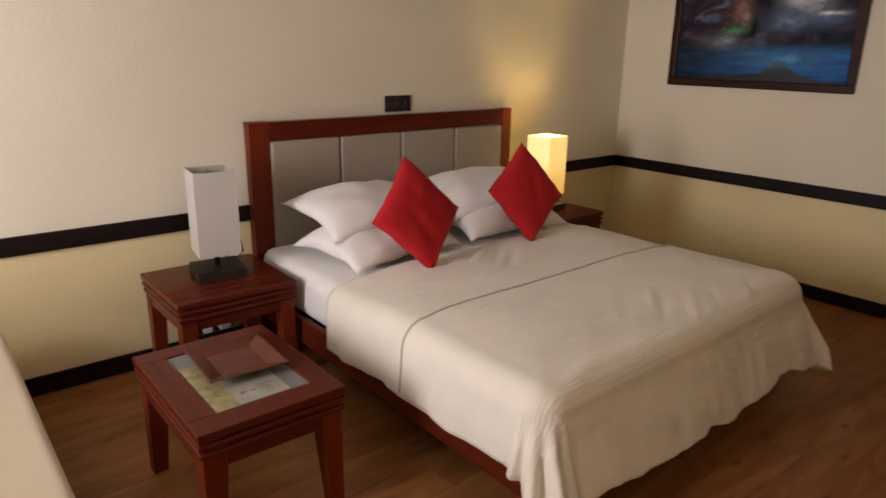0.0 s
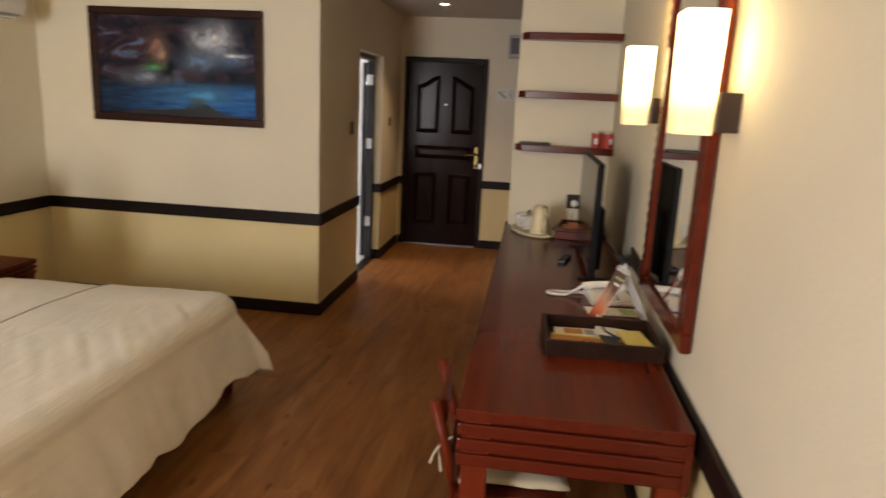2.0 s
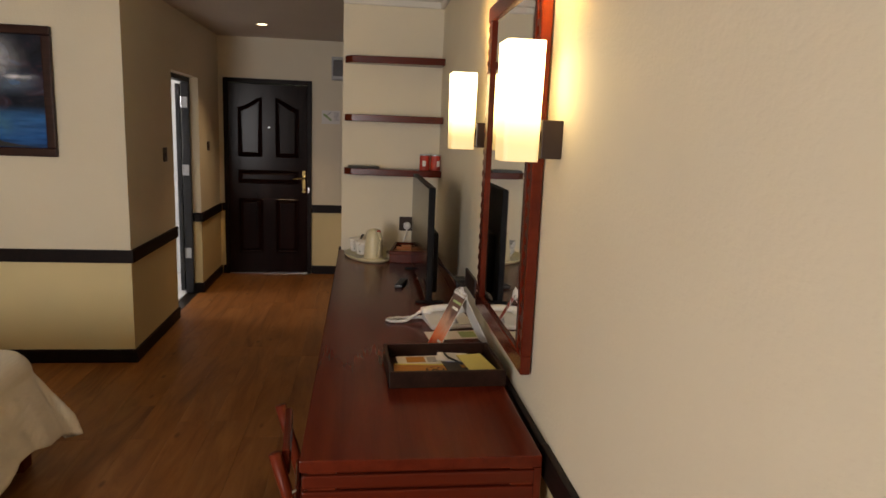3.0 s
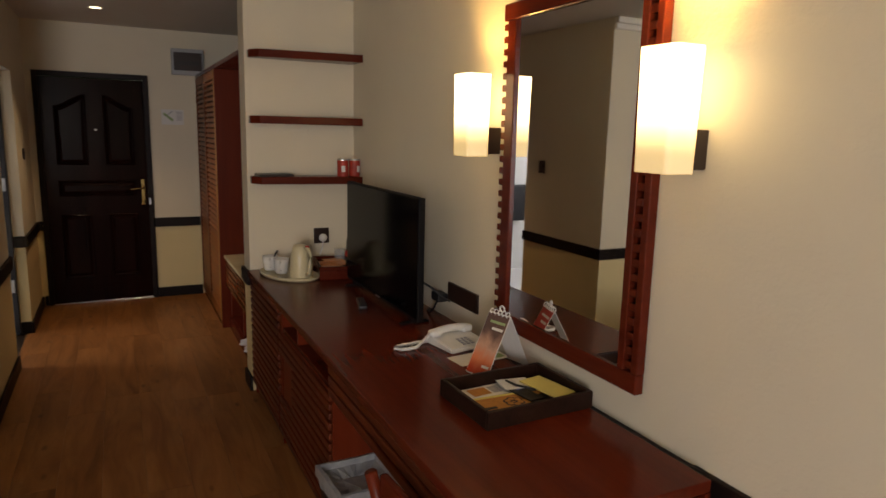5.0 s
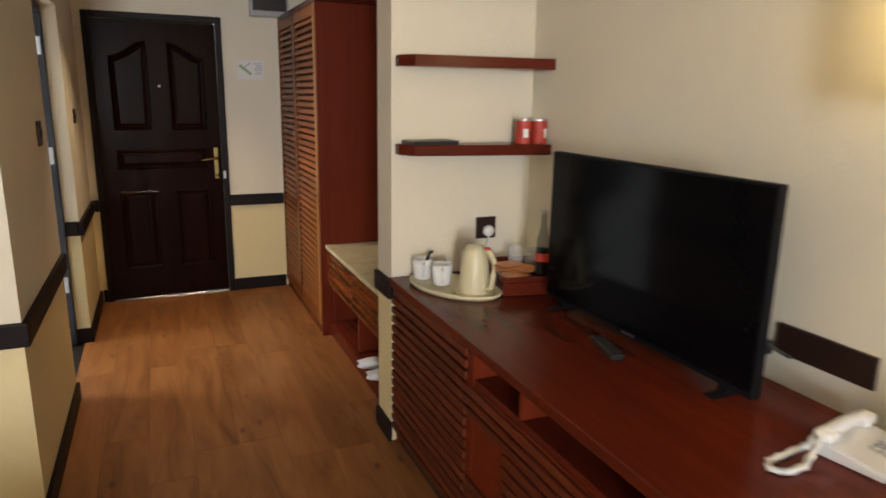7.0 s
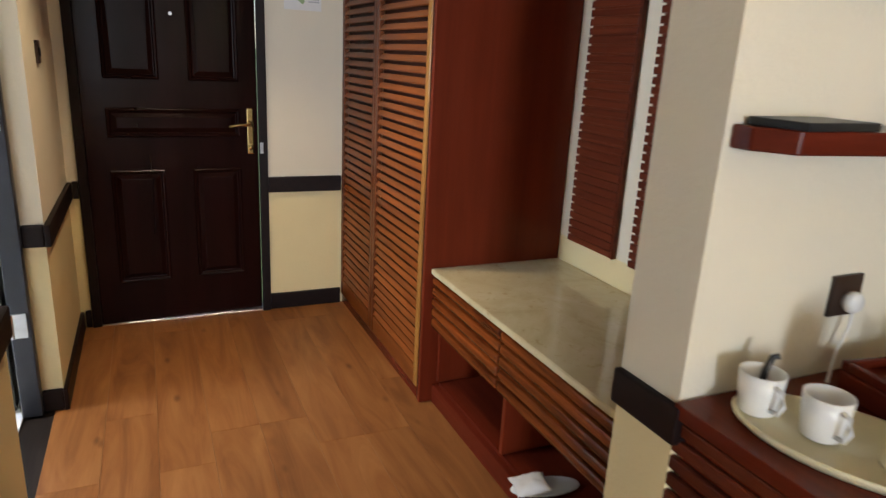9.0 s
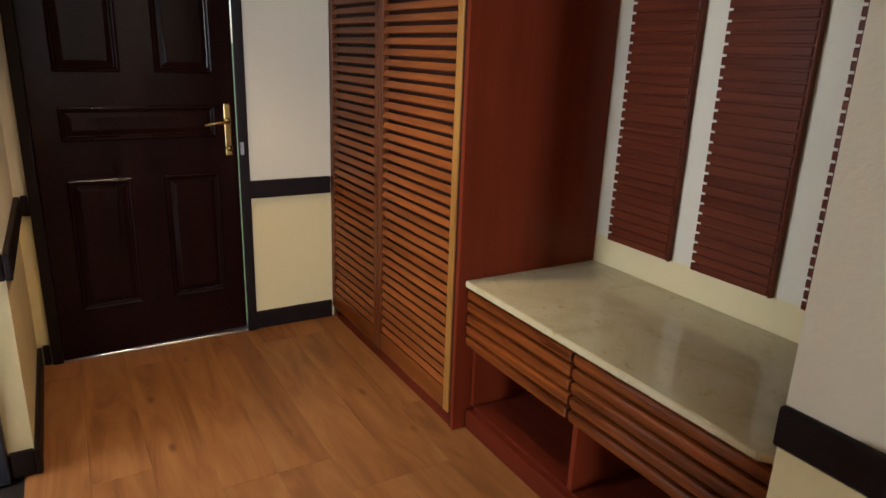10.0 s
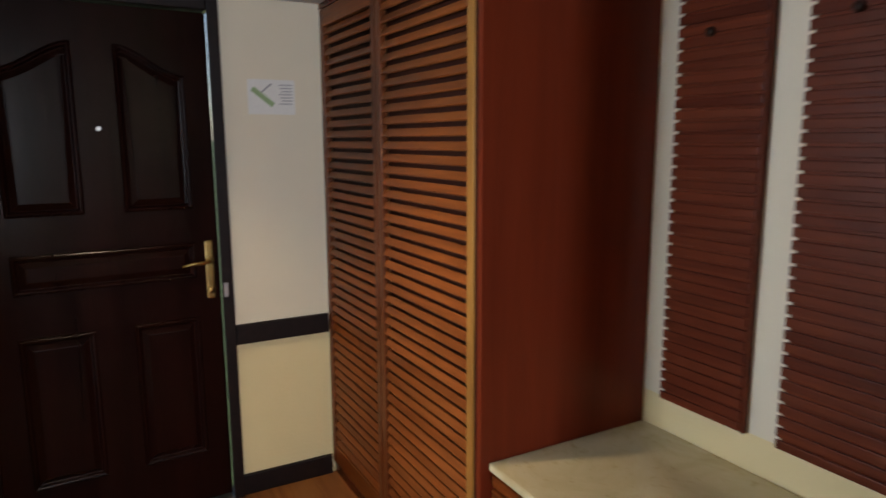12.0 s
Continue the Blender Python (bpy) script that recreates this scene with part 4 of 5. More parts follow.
ribs(ca, 4.775, 5.535, 0.062, 0.758, DYF - 0.0315, over=0.018)
cb = part("cabinet_door", box(B(), 3.863, 4.733, DYF - 0.055, DYF - 0.032, 0.082, 0.626, 0.002), MAHOG_Z, desk)
ribs(cb, 3.842, 4.765, 0.510, 0.626, DYF - 0.0315)
ribs(cb, 3.842, 4.500, 0.280, 0.506, DYF - 0.0315)
ribs(cb, 3.842, 4.765, 0.062, 0.278, DYF - 0.0315)

# chair tucked under the desk
ch = thing("desk_chair", "low-backed mahogany chair with a tied cream cushion", "chair", pose(2.86, 0.078, 0, 0, 0, 4))
for x in (-0.185, 0.150):
    bm = B()
    tube(bm, [(x + 0.018, 0.165, 0.0), (x + 0.018, 0.145, 0.43), (x + 0.018, 0.175, 0.56), (x + 0.018, 0.222, 0.735)], 0.019, 8)
    part("back_post", bm, MAHOG_Z, ch, "", True)
    part("front_leg", box(B(), x, x + 0.036, -0.20, -0.165, 0, 0.42, 0.004), MAHOG_Z, ch)
part("top_rail", box(B(), -0.15, 0.150, 0.180, 0.204, 0.655, 0.735, 0.008, 2, turn=pose(0, 0, 0, 0, 0, 0)), MAHOG, ch)
part("back_slat", box(B(), -0.15, 0.150, 0.152, 0.170, 0.50, 0.55, 0.005), MAHOG, ch)
part("seat", box(B(), -0.20, 0.20, -0.21, 0.145, 0.415, 0.445, 0.006, 2), MAHOG, ch)
bm = B()
solid_pillow(bm, 0.38, 0.35, 0.05, 12, 0.05, 6.0)
cu = single("seat_cushion", bm, CREAMCLOTH, "thin cream seat cushion tied to the chair", "cushion", pose(2.865, 0.038, 0.472, 0, 0, 4), smooth=True)
bm = B()
tube(bm, [(2.678, 0.228, 0.62), (2.672, 0.258, 0.60), (2.68, 0.268, 0.58), (2.675, 0.263, 0.53), (2.67, 0.258, 0.50)], 0.004, 6)
tube(bm, [(2.672, 0.258, 0.60), (2.665, 0.283, 0.56), (2.66, 0.293, 0.53)], 0.004, 6)
single("cushion_tie", bm, CREAMCLOTH, "knotted white cushion tie on the chair post", "cord", smooth=True)

# waste bin
bn = thing("waste_bin", "square wooden waste bin with a grey plastic liner", "bin", pose(3.70, 0.105, 0, 0, 0, 3))


def bin_shell(s0, s1, h, t):
    bm = B()
    rings = []
    for s, z in ((s0, 0.0), (s1, h), (s1 - t, h), (s0 - t, t)):
        rings.append([bm.verts.new((a * s, b * s, z)) for a, b in ((-1, -1), (1, -1), (1, 1), (-1, 1))])
    for a, b in zip(rings, rings[1:]):
        for i in range(4):
            bm.faces.new((a[i], a[(i + 1) % 4], b[(i + 1) % 4], b[i]))
    bm.faces.new(rings[0][::-1])
    bm.faces.new(rings[-1])
    return bm


part("body", bin_shell(0.10, 0.128, 0.33, 0.008), TRAYWOOD, bn)
bm = B()
rg = random.Random(3)
loops = []
for s, z in ((0.137, 0.285), (0.136, 0.336), (0.121, 0.338), (0.112, 0.315), (0.060, 0.296)):
    pts = []
    for side in range(4):
        for k in range(8):
            f = -1 + 2 * k / 8
            a, b = ((f, -1), (1, f), (-f, 1), (-1, -f))[side]
            j = 1 + 0.03 * (rg.random() - 0.5)
            pts.append(bm.verts.new((a * s * j, b * s * j, z + (0.03 * (rg.random() - 0.5) if z < 0.3 else 0.004 * rg.random()))))
    loops.append(pts)
for a, b in zip(loops, loops[1:]):
    for i in range(32):
        bm.faces.new((a[i], a[(i + 1) % 32], b[(i + 1) % 32], b[i]))
bm.faces.new(loops[-1])
part("liner", bm, LINER, bn, "crumpled grey plastic liner")

# television
tv = thing("television", "flat black television standing on two feet", "television", pose(4.503, -0.270, DZ))
part("cabinet", box(B(), -0.502, 0.502, -0.030, 0.0, 0.028, 0.592, 0.006, 2), TVBLACK, tv)
part("rear_bulge", box(B(), -0.40, 0.40, -0.065, -0.030, 0.05, 0.36, 0.015, 3), TVBLACK, tv)
part("screen", box(B(), -0.492, 0.492, 0.0002, 0.003, 0.046, 0.583), SCREEN, tv, "glossy black screen")
part("badge", box(B(), -0.03, 0.03, 0.0005, 0.002, 0.034, 0.041), STEEL, tv)
for x in (-0.40, 0.40):
    bm = B()
    box(bm, x - 0.018, x + 0.018, -0.028, -0.004, 0.006, 0.032, 0.002)
    box(bm, x - 0.016, x + 0.016, -0.10, 0.045, 0.0, 0.010, 0.004, 2)
    part("foot", bm, TVBLACK, tv)
part("cable", tube(B(), [(-0.30, -0.062, 0.20), (-0.38, -0.12, 0.16), (-0.42, -0.16, 0.12), (-0.45, -0.19, 0.10)], 0.005, 6), BLACK, tv)

sk = thing("cable_outlet", "wide dark brown cable outlet plate on the wall", "socket", pose(3.977, YS, 0.936))
part("plate", box(B(), -0.143, 0.143, 0.0, 0.012, -0.044, 0.044, 0.004, 2), BROWNPLATE, sk)
part("adapter", box(B(), 0.155, 0.235, 0.002, 0.055, -0.060, -0.018, 0.008, 2), BLACK, sk)
part("cable", tube(B(), [(0.20, 0.03, -0.05), (0.21, 0.05, -0.10), (0.235, 0.06, -0.128), (0.30, 0.04, -0.131)], 0.005, 6), BLACK, sk)

rc = thing("remote_control", "slim black remote control lying on the desk", "remote control", pose(4.490, -0.178, DZ, 0, 0, -14))
part("casing", box(B(), -0.090, 0.090, -0.021, 0.021, 0.0, 0.020, 0.007, 3), BLACK, rc)
bm = B()
box(bm, -0.006, 0.006, -0.005, 0.005, 0, 0.003, 0.001)
me = finish("button", bm, BLUEGREY)
for i in range(7):
    for j in (-0.012, 0.0, 0.012):
        again("button", me, rc, pose(-0.066 + i * 0.020, j, 0.0202))


# telephone
def telephone():
    p = thing("telephone", "white push-button desk telephone with a coiled cord", "telephone", pose(3.742, -0.338, DZ, 0, 0, 9) @ Matrix.Diagonal((0.88, 0.88, 0.84, 1)))
    bm = B()
    pts = [(-0.10, 0.0), (-0.10, 0.022), (0.075, 0.048), (0.095, 0.045), (0.10, 0.0)]
    rows = [[bm.verts.new((x, y, z)) for x, z in pts] for y in (-0.115, 0.105)]
    for i in range(len(pts)):
        j = (i + 1) % len(pts)
        bm.faces.new((rows[0][i], rows[0][j], rows[1][j], rows[1][i]))
    bm.faces.new(rows[0])
    bm.faces.new(rows[1][::-1])
    bmesh.ops.bevel(bm, geom=bm.edges[:], offset=0.006, segments=2, affect="EDGES")
    part("base", bm, WHITEPL, p)
    slope = math.degrees(math.atan2(0.026, 0.175))
    deck = pose(-0.10, 0, 0.0225, 0, -slope, 0)
    bm = B()
    box(bm, -0.006, 0.006, -0.008, 0.008, 0.0, 0.005, 0.0015)
    key = finish("key", bm, GREYBOX)
    for i in range(4):
        for j in range(3):
            again("key", key, p, deck @ pose(0.025 + i * 0.019, -0.055 + j * 0.024 + 0.02, 0.0005))
    lab = part("label_card", box(B(), 0.02, 0.07, -0.098, -0.066, 0.0003, 0.0015), PAPER, p)
    lab.matrix_basis = deck
    bm = B()
    path = [(0.055, -0.100 + i * 0.0205, 0.064 + 0.010 * math.sin(math.pi * i / 10)) for i in range(11)]
    tube(bm, path, 0.019, 12)
    box(bm, 0.030, 0.080, -0.118, -0.060, 0.044, 0.079, 0.014, 3)
    box(bm, 0.030, 0.080, 0.064, 0.122, 0.044, 0.079, 0.014, 3)
    part("handset", bm, WHITEPL, p, "", True)
    bm = B()
    ctrl = [(0.055, 0.12, 0.060), (0.05, 0.16, 0.034), (0.04, 0.21, 0.012), (0.05, 0.275, 0.011), (0.085, 0.295, 0.011), (0.105, 0.26, 0.011), (0.10, 0.20, 0.011), (0.098, 0.12, 0.012), (0.096, 0.10, 0.014)]
    pts = []
    for a, b in zip(ctrl, ctrl[1:]):
        for k in range(26):
            pts.append(Vector(a).lerp(Vector(b), k / 26))
    coil = []
    for i, q in enumerate(pts):
        w = i * 2.0
        coil.append((q.x + 0.0055 * math.cos(w), q.y + 0.002 * math.sin(w * 0.5), q.z + 0.0055 * math.sin(w)))
    tube(bm, coil, 0.0062, 6)
    part("cord", bm, WHITEPL, p, "", True)


telephone()
lf = thing("leaflet", "small printed white leaflet lying beside the telephone", "leaflet", pose(3.570, -0.345, DZ, 0, 0, 6))
part("sheet", box(B(), -0.055, 0.055, -0.115, 0.115, 0.0003, 0.0016), PAPER, lf)
part("print_bar", box(B(), -0.04, 0.04, -0.10, -0.03, 0.0018, 0.0024), GREENP, lf)

tc_ = thing("tent_card", "folded glossy card with a red and orange print", "tent card", pose(3.430, -0.350, DZ, 0, 0, 15))
PRINT, nt, b_ = material("card_print", 0.25)
n_ = node(nt, "ShaderNodeTexNoise", Scale=11.0, Detail=4.0, Distortion=0.8)
nt.links.new(coords(nt), n_.inputs["Vector"])
sep_ = nt.nodes.new("ShaderNodeSeparateXYZ")
nt.links.new(coords(nt), sep_.inputs[0])
mr_ = nt.nodes.new("ShaderNodeMapRange")
mr_.inputs["From Min"].default_value, mr_.inputs["From Max"].default_value = -0.25, 0.0
nt.links.new(sep_.outputs["Z"], mr_.inputs["Value"])
ad_ = nt.nodes.new("ShaderNodeMath")
ad_.operation = "MULTIPLY_ADD"
ad_.inputs[1].default_value, = (0.5,)
nt.links.new(n_.outputs[0], ad_.inputs[0])
nt.links.new(mr_.outputs[0], ad_.inputs[2])
nt.links.new(ramp(nt, ad_.outputs[0], [(0.28, (0.55, 0.06, 0.02)), (0.48, (0.70, 0.20, 0.09)), (0.72, (0.60, 0.34, 0.24)), (1.0, (0.14, 0.08, 0.07))]), b_.inputs["Base Color"])
hgt, half = 0.215, 0.115
for s, mat, nm in ((1, PRINT, "front_panel"), (-1, REDP, "rear_panel")):
    a = s * math.degrees(math.atan2(half, hgt))
    ln = math.hypot(hgt, half)
    pn = part(nm, box(B(), -0.055, 0.055, -0.0008, 0.0008, -ln, 0), PAPER, tc_)
    pn.matrix_basis = pose(0, 0, hgt + 0.001, a, 0, 0)
    y0, y1 = (0.0009, 0.0014) if s > 0 else (-0.0014, -0.0009)
    part("print", box(B(), -0.053, 0.053, y0, y1, -ln + 0.004, -0.004), mat, pn)
    y2 = y1 + 0.0005 * s if s > 0 else y0 - 0.0005
    ya, yb = sorted((y2, y1 if s > 0 else y0))
    for k, (z, mt) in enumerate(((-0.03, GREENP if s > 0 else PAPER), (-0.055, PAPER), (-0.20, BLUEP if s < 0 else PAPER))):
        part("print_bar", box(B(), -0.045, 0.030 - 0.02 * k, ya, yb, z - 0.010 - 0.02 * (s < 0 and k == 2), z), mt, pn)

bm = B()
for k in range(5):
    cx = -0.04 + 0.02 * k
    tube(bm, [(cx, 0.010 * math.cos(a), hgt + 0.004 + 0.010 * math.sin(a)) for a in (2 * math.pi * i / 12 for i in range(13))], 0.0022, 6)
part("ring_binding", bm, WHITEPL, tc_, "white ring binding")
part("hang_loop", tube(B(), [(-0.010 + 0.011 * math.cos(a), 0.0, hgt + 0.021 + 0.011 * math.sin(a)) for a in (2 * math.pi * i / 14 for i in range(15))], 0.0035, 6), WHITEPL, tc_)

TX, TY = 3.145, -0.245
ty = thing("stationery_tray", "dark wooden stationery tray on the desk", "tray", pose(TX, TY, DZ, 0, 0, 2))
part("base", box(B(), -0.142, 0.142, -0.192, 0.192, 0.0, 0.008), TRAYWOOD, ty)
for x0, x1, y0, y1 in ((-0.152, -0.138, -0.202, 0.202), (0.138, 0.152, -0.202, 0.202), (-0.138, 0.138, -0.202, -0.188), (-0.138, 0.138, 0.188, 0.202)):
    part("side", box(B(), x0, x1, y0, y1, 0.0, 0.058, 0.003, 2), TRAYWOOD, ty)


def flat(name, x, y, w, h, z, turn, mat, label, bars=(), t=0.004):
    p = thing(name, label, name.replace("_", " "), pose(TX + 0.87 * x, TY + 0.87 * y, DZ + z, 0, 0, 2 + turn) @ Matrix.Diagonal((0.87, 0.87, 1, 1)), "papers in the tray")
    part("cover", box(B(), -h / 2, h / 2, -w / 2, w / 2, 0, t, 0.0008), mat, p)
    for a, b, c, d, mt in bars:
        part("print_bar", box(B(), a, b, c, d, t + 0.0002, t + 0.0010), mt, p)


flat("brochure", 0.10, 0.08, 0.20, 0.10, 0.009, 2, PAPER, "white brochure with small brown pictures in the tray",
     [(-0.03, 0.035, -0.02, 0.06, ORANGEP), (-0.03, 0.03, -0.07, -0.03, GREYINK)])
flat("booklet", -0.035, 0.085, 0.23, 0.145, 0.014, -4, ORANGEP, "orange booklet with a dark flower print in the tray",
     [(-0.06, -0.045, 0.02, 0.10, INK), (-0.038, -0.02, 0.03, 0.10, INK), (0.055, 0.070, -0.11, 0.11, YELLOWP)])
for k in range(6):
    a = k * math.pi / 3
    part("petal", lathe(B(), [(0.019, 0.0), (0.017, 0.0008)], 12), INK, bpy.data.objects["booklet"]).matrix_basis = pose(-0.005 + 0.024 * math.cos(a), -0.055 + 0.024 * math.sin(a), 0.0043)
    part("petal", lathe(B(), [(0.012, 0.0), (0.011, 0.0006)], 12), ORANGEP, bpy.data.objects["booklet"]).matrix_basis = pose(-0.005 + 0.024 * math.cos(a), -0.055 + 0.024 * math.sin(a), 0.0053)
flat("leaflet", 0.02, -0.085, 0.15, 0.17, 0.020, 6, BLACK, "dark leaflet with an orange square in the tray", [(-0.05, -0.02, -0.02, 0.01, ORANGEP), (0.02, 0.05, -0.04, 0.05, BLUEP)])
flat("envelope", 0.085, -0.055, 0.13, 0.10, 0.026, -10, PAPER, "white folded note in the tray")
flat("note_pad", 0.0, -0.145, 0.11, 0.20, 0.031, 8, YELLOWP, "pale yellow notepad sheet in the tray")
bm = B()
tube(bm, [(TX - 0.013, TY - 0.074, DZ + 0.034), (TX + 0.048, TY - 0.030, DZ + 0.036), (TX + 0.092, TY - 0.021, DZ + 0.037)], 0.004, 8)
single("pen", bm, BLACK, "slim black pen lying on the papers", "pen", smooth=True)


# ---- mirror and wall lights ----
def mirror():
    x0, x1, z0, z1 = 2.812, 3.648, 0.912, 2.158
    m = thing("wall_mirror", "tall wall mirror in a notched mahogany frame", "mirror", pose(0, YS, 0))
    t, w = 0.040, 0.088
    part("mirror_glass", box(B(), x0 + w, x1 - w, 0.024, 0.028, z0 + 0.06, z1 - 0.06), MIRROR, m, "silvered mirror glass")
    part("backing", box(B(), x0 + 0.06, x1 - 0.06, 0.001, 0.023, z0 + 0.02, z1 - 0.02), BLACKWOOD, m)
    part("rail", box(B(), x0, x1, 0.006, t, z0, z0 + 0.062, 0.004), MAHOG, m)
    part("rail", box(B(), x0, x1, 0.006, t, z1 - 0.062, z1, 0.004), MAHOG, m)
    a, b = z0 + 0.062, z1 - 0.062
    n = 25
    p = (b - a) / n
    bm = B()
    box(bm, 0, 0.030, 0.006, t - 0.002, 0, p * 0.55, 0.003)
    tooth = finish("tooth", bm, MAHOG)
    for s in (0, 1):
        inner = (x0 + 0.058, x0 + w) if s == 0 else (x1 - w, x1 - 0.030)
        part("stile", box(B(), inner[0], inner[1], 0.006, t, a, b, 0.003), MAHOG, m)
        if s == 0:
            part("stile", box(B(), x0, x0 + 0.028, 0.006, t, a, b, 0.003), MAHOG, m)
        for i in range(n):
            again("tooth", tooth, m, pose(x0 + 0.028 if s == 0 else x1 - 0.030, 0, a + (i + 0.22) * p))


mirror()

SCONCE = glow("lit_parchment_shade", (1.0, 0.76, 0.30), (1.0, 0.84, 0.46), -0.12, 0.03, 0.70, 6.0)


def sconce(x):
    t = thing("wall_light", "lit parchment half-box wall light on a dark bracket", "wall light", pose(x, YS, 1.745), "mirror wall lights")
    part("bracket", box(B(), -0.030, 0.030, 0.0, 0.060, -0.150, -0.045, 0.004, 2), BROWNPLATE, t)
    part("arm", box(B(), -0.010, 0.010, 0.060, 0.075, -0.105, -0.075, 0.003), BROWNPLATE, t)
    bm = B()
    h = 0.158
    cr = [(0.048, 0.158, 0), (-0.048, 0.158, 90), (-0.048, 0.084, 180), (0.048, 0.084, 270)]
    out = [(a + 0.012 * math.cos(radians(q + w)), b + 0.012 * math.sin(radians(q + w))) for a, b, q in cr for w in (0, 30, 60, 90)]
    ins = [(x_ * 0.955, 0.121 + (y_ - 0.121) * 0.955) for x_, y_ in out]
    loops = [[bm.verts.new((a * f, 0.121 + (b - 0.121) * f, z)) for a, b in lp] for lp, z, f in ((out, -h, 1.0), (out, h, 1.07), (ins, h, 1.07), (ins, -h, 1.0))]
    k = len(out)
    for q in range(4):
        u, v = loops[q], loops[(q + 1) % 4]
        for i in range(k):
            bm.faces.new((u[i], u[(i + 1) % k], v[(i + 1) % k], v[i]))
    part("shade", bm, SCONCE, t)
    part("bottom_cover", box(B(), -0.052, 0.052, 0.078, 0.164, -h + 0.004, -h + 0.007), SCONCE, t)
    bulb("bulb", (0, 0.121, 0.06), 30.0, WARM, 0.03, t)


sconce(2.690)
sconce(3.734)


# ---- shelves and what stands on them ----
def shelf(z):
    bm = B()
    pts = [(PX0 - 0.002, YS + 0.003), (5.358, YS + 0.003), (5.432, 0.126), (5.500, 0.172), (PX0 - 0.002, 0.172)]
    lo = [bm.verts.new((x, y, z - 0.045)) for x, y in pts]
    hi = [bm.verts.new((x, y, z)) for x, y in pts]
    for i in range(5):
        bm.faces.new((lo[i], lo[(i + 1) % 5], hi[(i + 1) % 5], hi[i]))
    bm.faces.new(lo[::-1])
    bm.faces.new(hi)
    bmesh.ops.bevel(bm, geom=bm.edges[:], offset=0.003, segments=1, affect="EDGES")
    single("wall_shelf", bm, MAHOG_Y, "floating mahogany shelf with a clipped corner", "shelf", group="wall shelves")


for z in (1.387, 1.748, 2.130):
    shelf(z)
fd = thing("menu_folder", "slim black folder lying on the lowest shelf", "folder", pose(5.478, 0.040, 1.3875, 0, 0, 3))
part("cover", box(B(), -0.064, 0.064, -0.105, 0.105, 0, 0.016, 0.003, 2), BLACK, fd)
for x, y, tn in ((5.420, -0.376, 0), (5.412, -0.450, 40)):
    c = thing("snack_can", "small red snack can with a white label", "can", pose(x, y, 1.3875, 0, 0, tn) @ Matrix.Diagonal((0.92, 0.92, 0.96, 1)), "red cans")
    bm = B()
    lathe(bm, [(0.034, 0.0), (0.0375, 0.004), (0.0375, 0.100), (0.035, 0.104)], 28)
    part("body", bm, REDP, c, "", False)
    bm = B()
    lathe(bm, [(0.0385, 0.104), (0.0385, 0.112), (0.036, 0.113)], 28)
    part("lid", bm, STEEL, c)
    bm = B()
    for k in range(4):
        a = math.pi * (0.86 + 0.055 * k)
        box(bm, 0.0372, 0.0382, -0.0033, 0.0033, 0.03, 0.07, turn=pose(0, 0, 0, 0, 0, math.degrees(a)))
    part("label", bm, PAPER, c)

# ---- tea corner ----
kt = thing("kettle_tray", "cream plastic oval tray under the kettle and cups", "tray", pose(5.282, 0.004, DZ, 0, 0, 24))
bm = B()
lathe(bm, [(0.208, 0.0), (0.226, 0.012), (0.229, 0.022), (0.218, 0.022), (0.204, 0.010)], 36, squash=0.60)
part("dish", bm, CREAMPL, kt, "", True)
part("sachet_holder", box(B(), -0.115, -0.045, -0.088, -0.066, 0.010, 0.085, 0.006, 2), CREAMPL, kt)


def kettle():
    k = thing("electric_kettle", "cream plastic electric kettle with a red switch", "kettle", pose(5.172, -0.036, DZ + 0.010, 0, 0, 12))
    bm = B()
    lathe(bm, [(0.060, 0.0), (0.063, 0.012), (0.062, 0.05), (0.055, 0.13), (0.047, 0.180), (0.036, 0.197), (0.010, 0.203)], 28)
    part("body", bm, CREAMPL, k, "", True)
    bm = B()
    tube(bm, [(-0.040, -0.01, 0.185), (-0.070, -0.015, 0.180), (-0.092, -0.018, 0.150), (-0.097, -0.018, 0.100), (-0.090, -0.016, 0.045), (-0.058, -0.012, 0.030)], 0.012, 10)
    part("handle", bm, CREAMPL, k, "", True)
    part("spout", box(B(), 0.035, 0.078, -0.015, 0.015, 0.125, 0.165, 0.012, 3), CREAMPL, k)
    part("switch", box(B(), -0.066, -0.046, -0.028, -0.006, 0.186, 0.199, 0.004, 2), REDP, k, "red switch")
    bm = B()
    lathe(bm, [(0.070, 0.0), (0.076, 0.001), (0.076, 0.008), (0.070, 0.010)], 28)
    part("base", bm, CREAMPL, k)


kettle()
for x, y, tn in ((5.445, 0.082, 165), (5.330, 0.040, 160)):
    c = thing("tea_cup", "white ceramic tea cup on the kettle tray", "cup", pose(x, y, DZ + 0.012, 0, 0, tn), "tea cups")
    bm = B()
    lathe(bm, [(0.032, 0.0), (0.038, 0.006), (0.044, 0.055), (0.046, 0.090), (0.043, 0.090), (0.040, 0.050), (0.030, 0.010)], 28)
    part("body", bm, CERAMIC, c, "", True)
    part("handle", tube(B(), [(0.042, 0, 0.076), (0.066, 0, 0.074), (0.075, 0, 0.050), (0.062, 0, 0.026), (0.038, 0, 0.022)], 0.005, 8), CERAMIC, c, "", True)
single("tea_spoon", tube(B(), [(5.455, 0.075, DZ + 0.03), (5.465, 0.052, DZ + 0.09), (5.462, 0.040, DZ + 0.120), (5.452, 0.034, DZ + 0.125)], 0.007, 8), BLACK, "black spoon handle standing in a cup", "spoon", smooth=True)

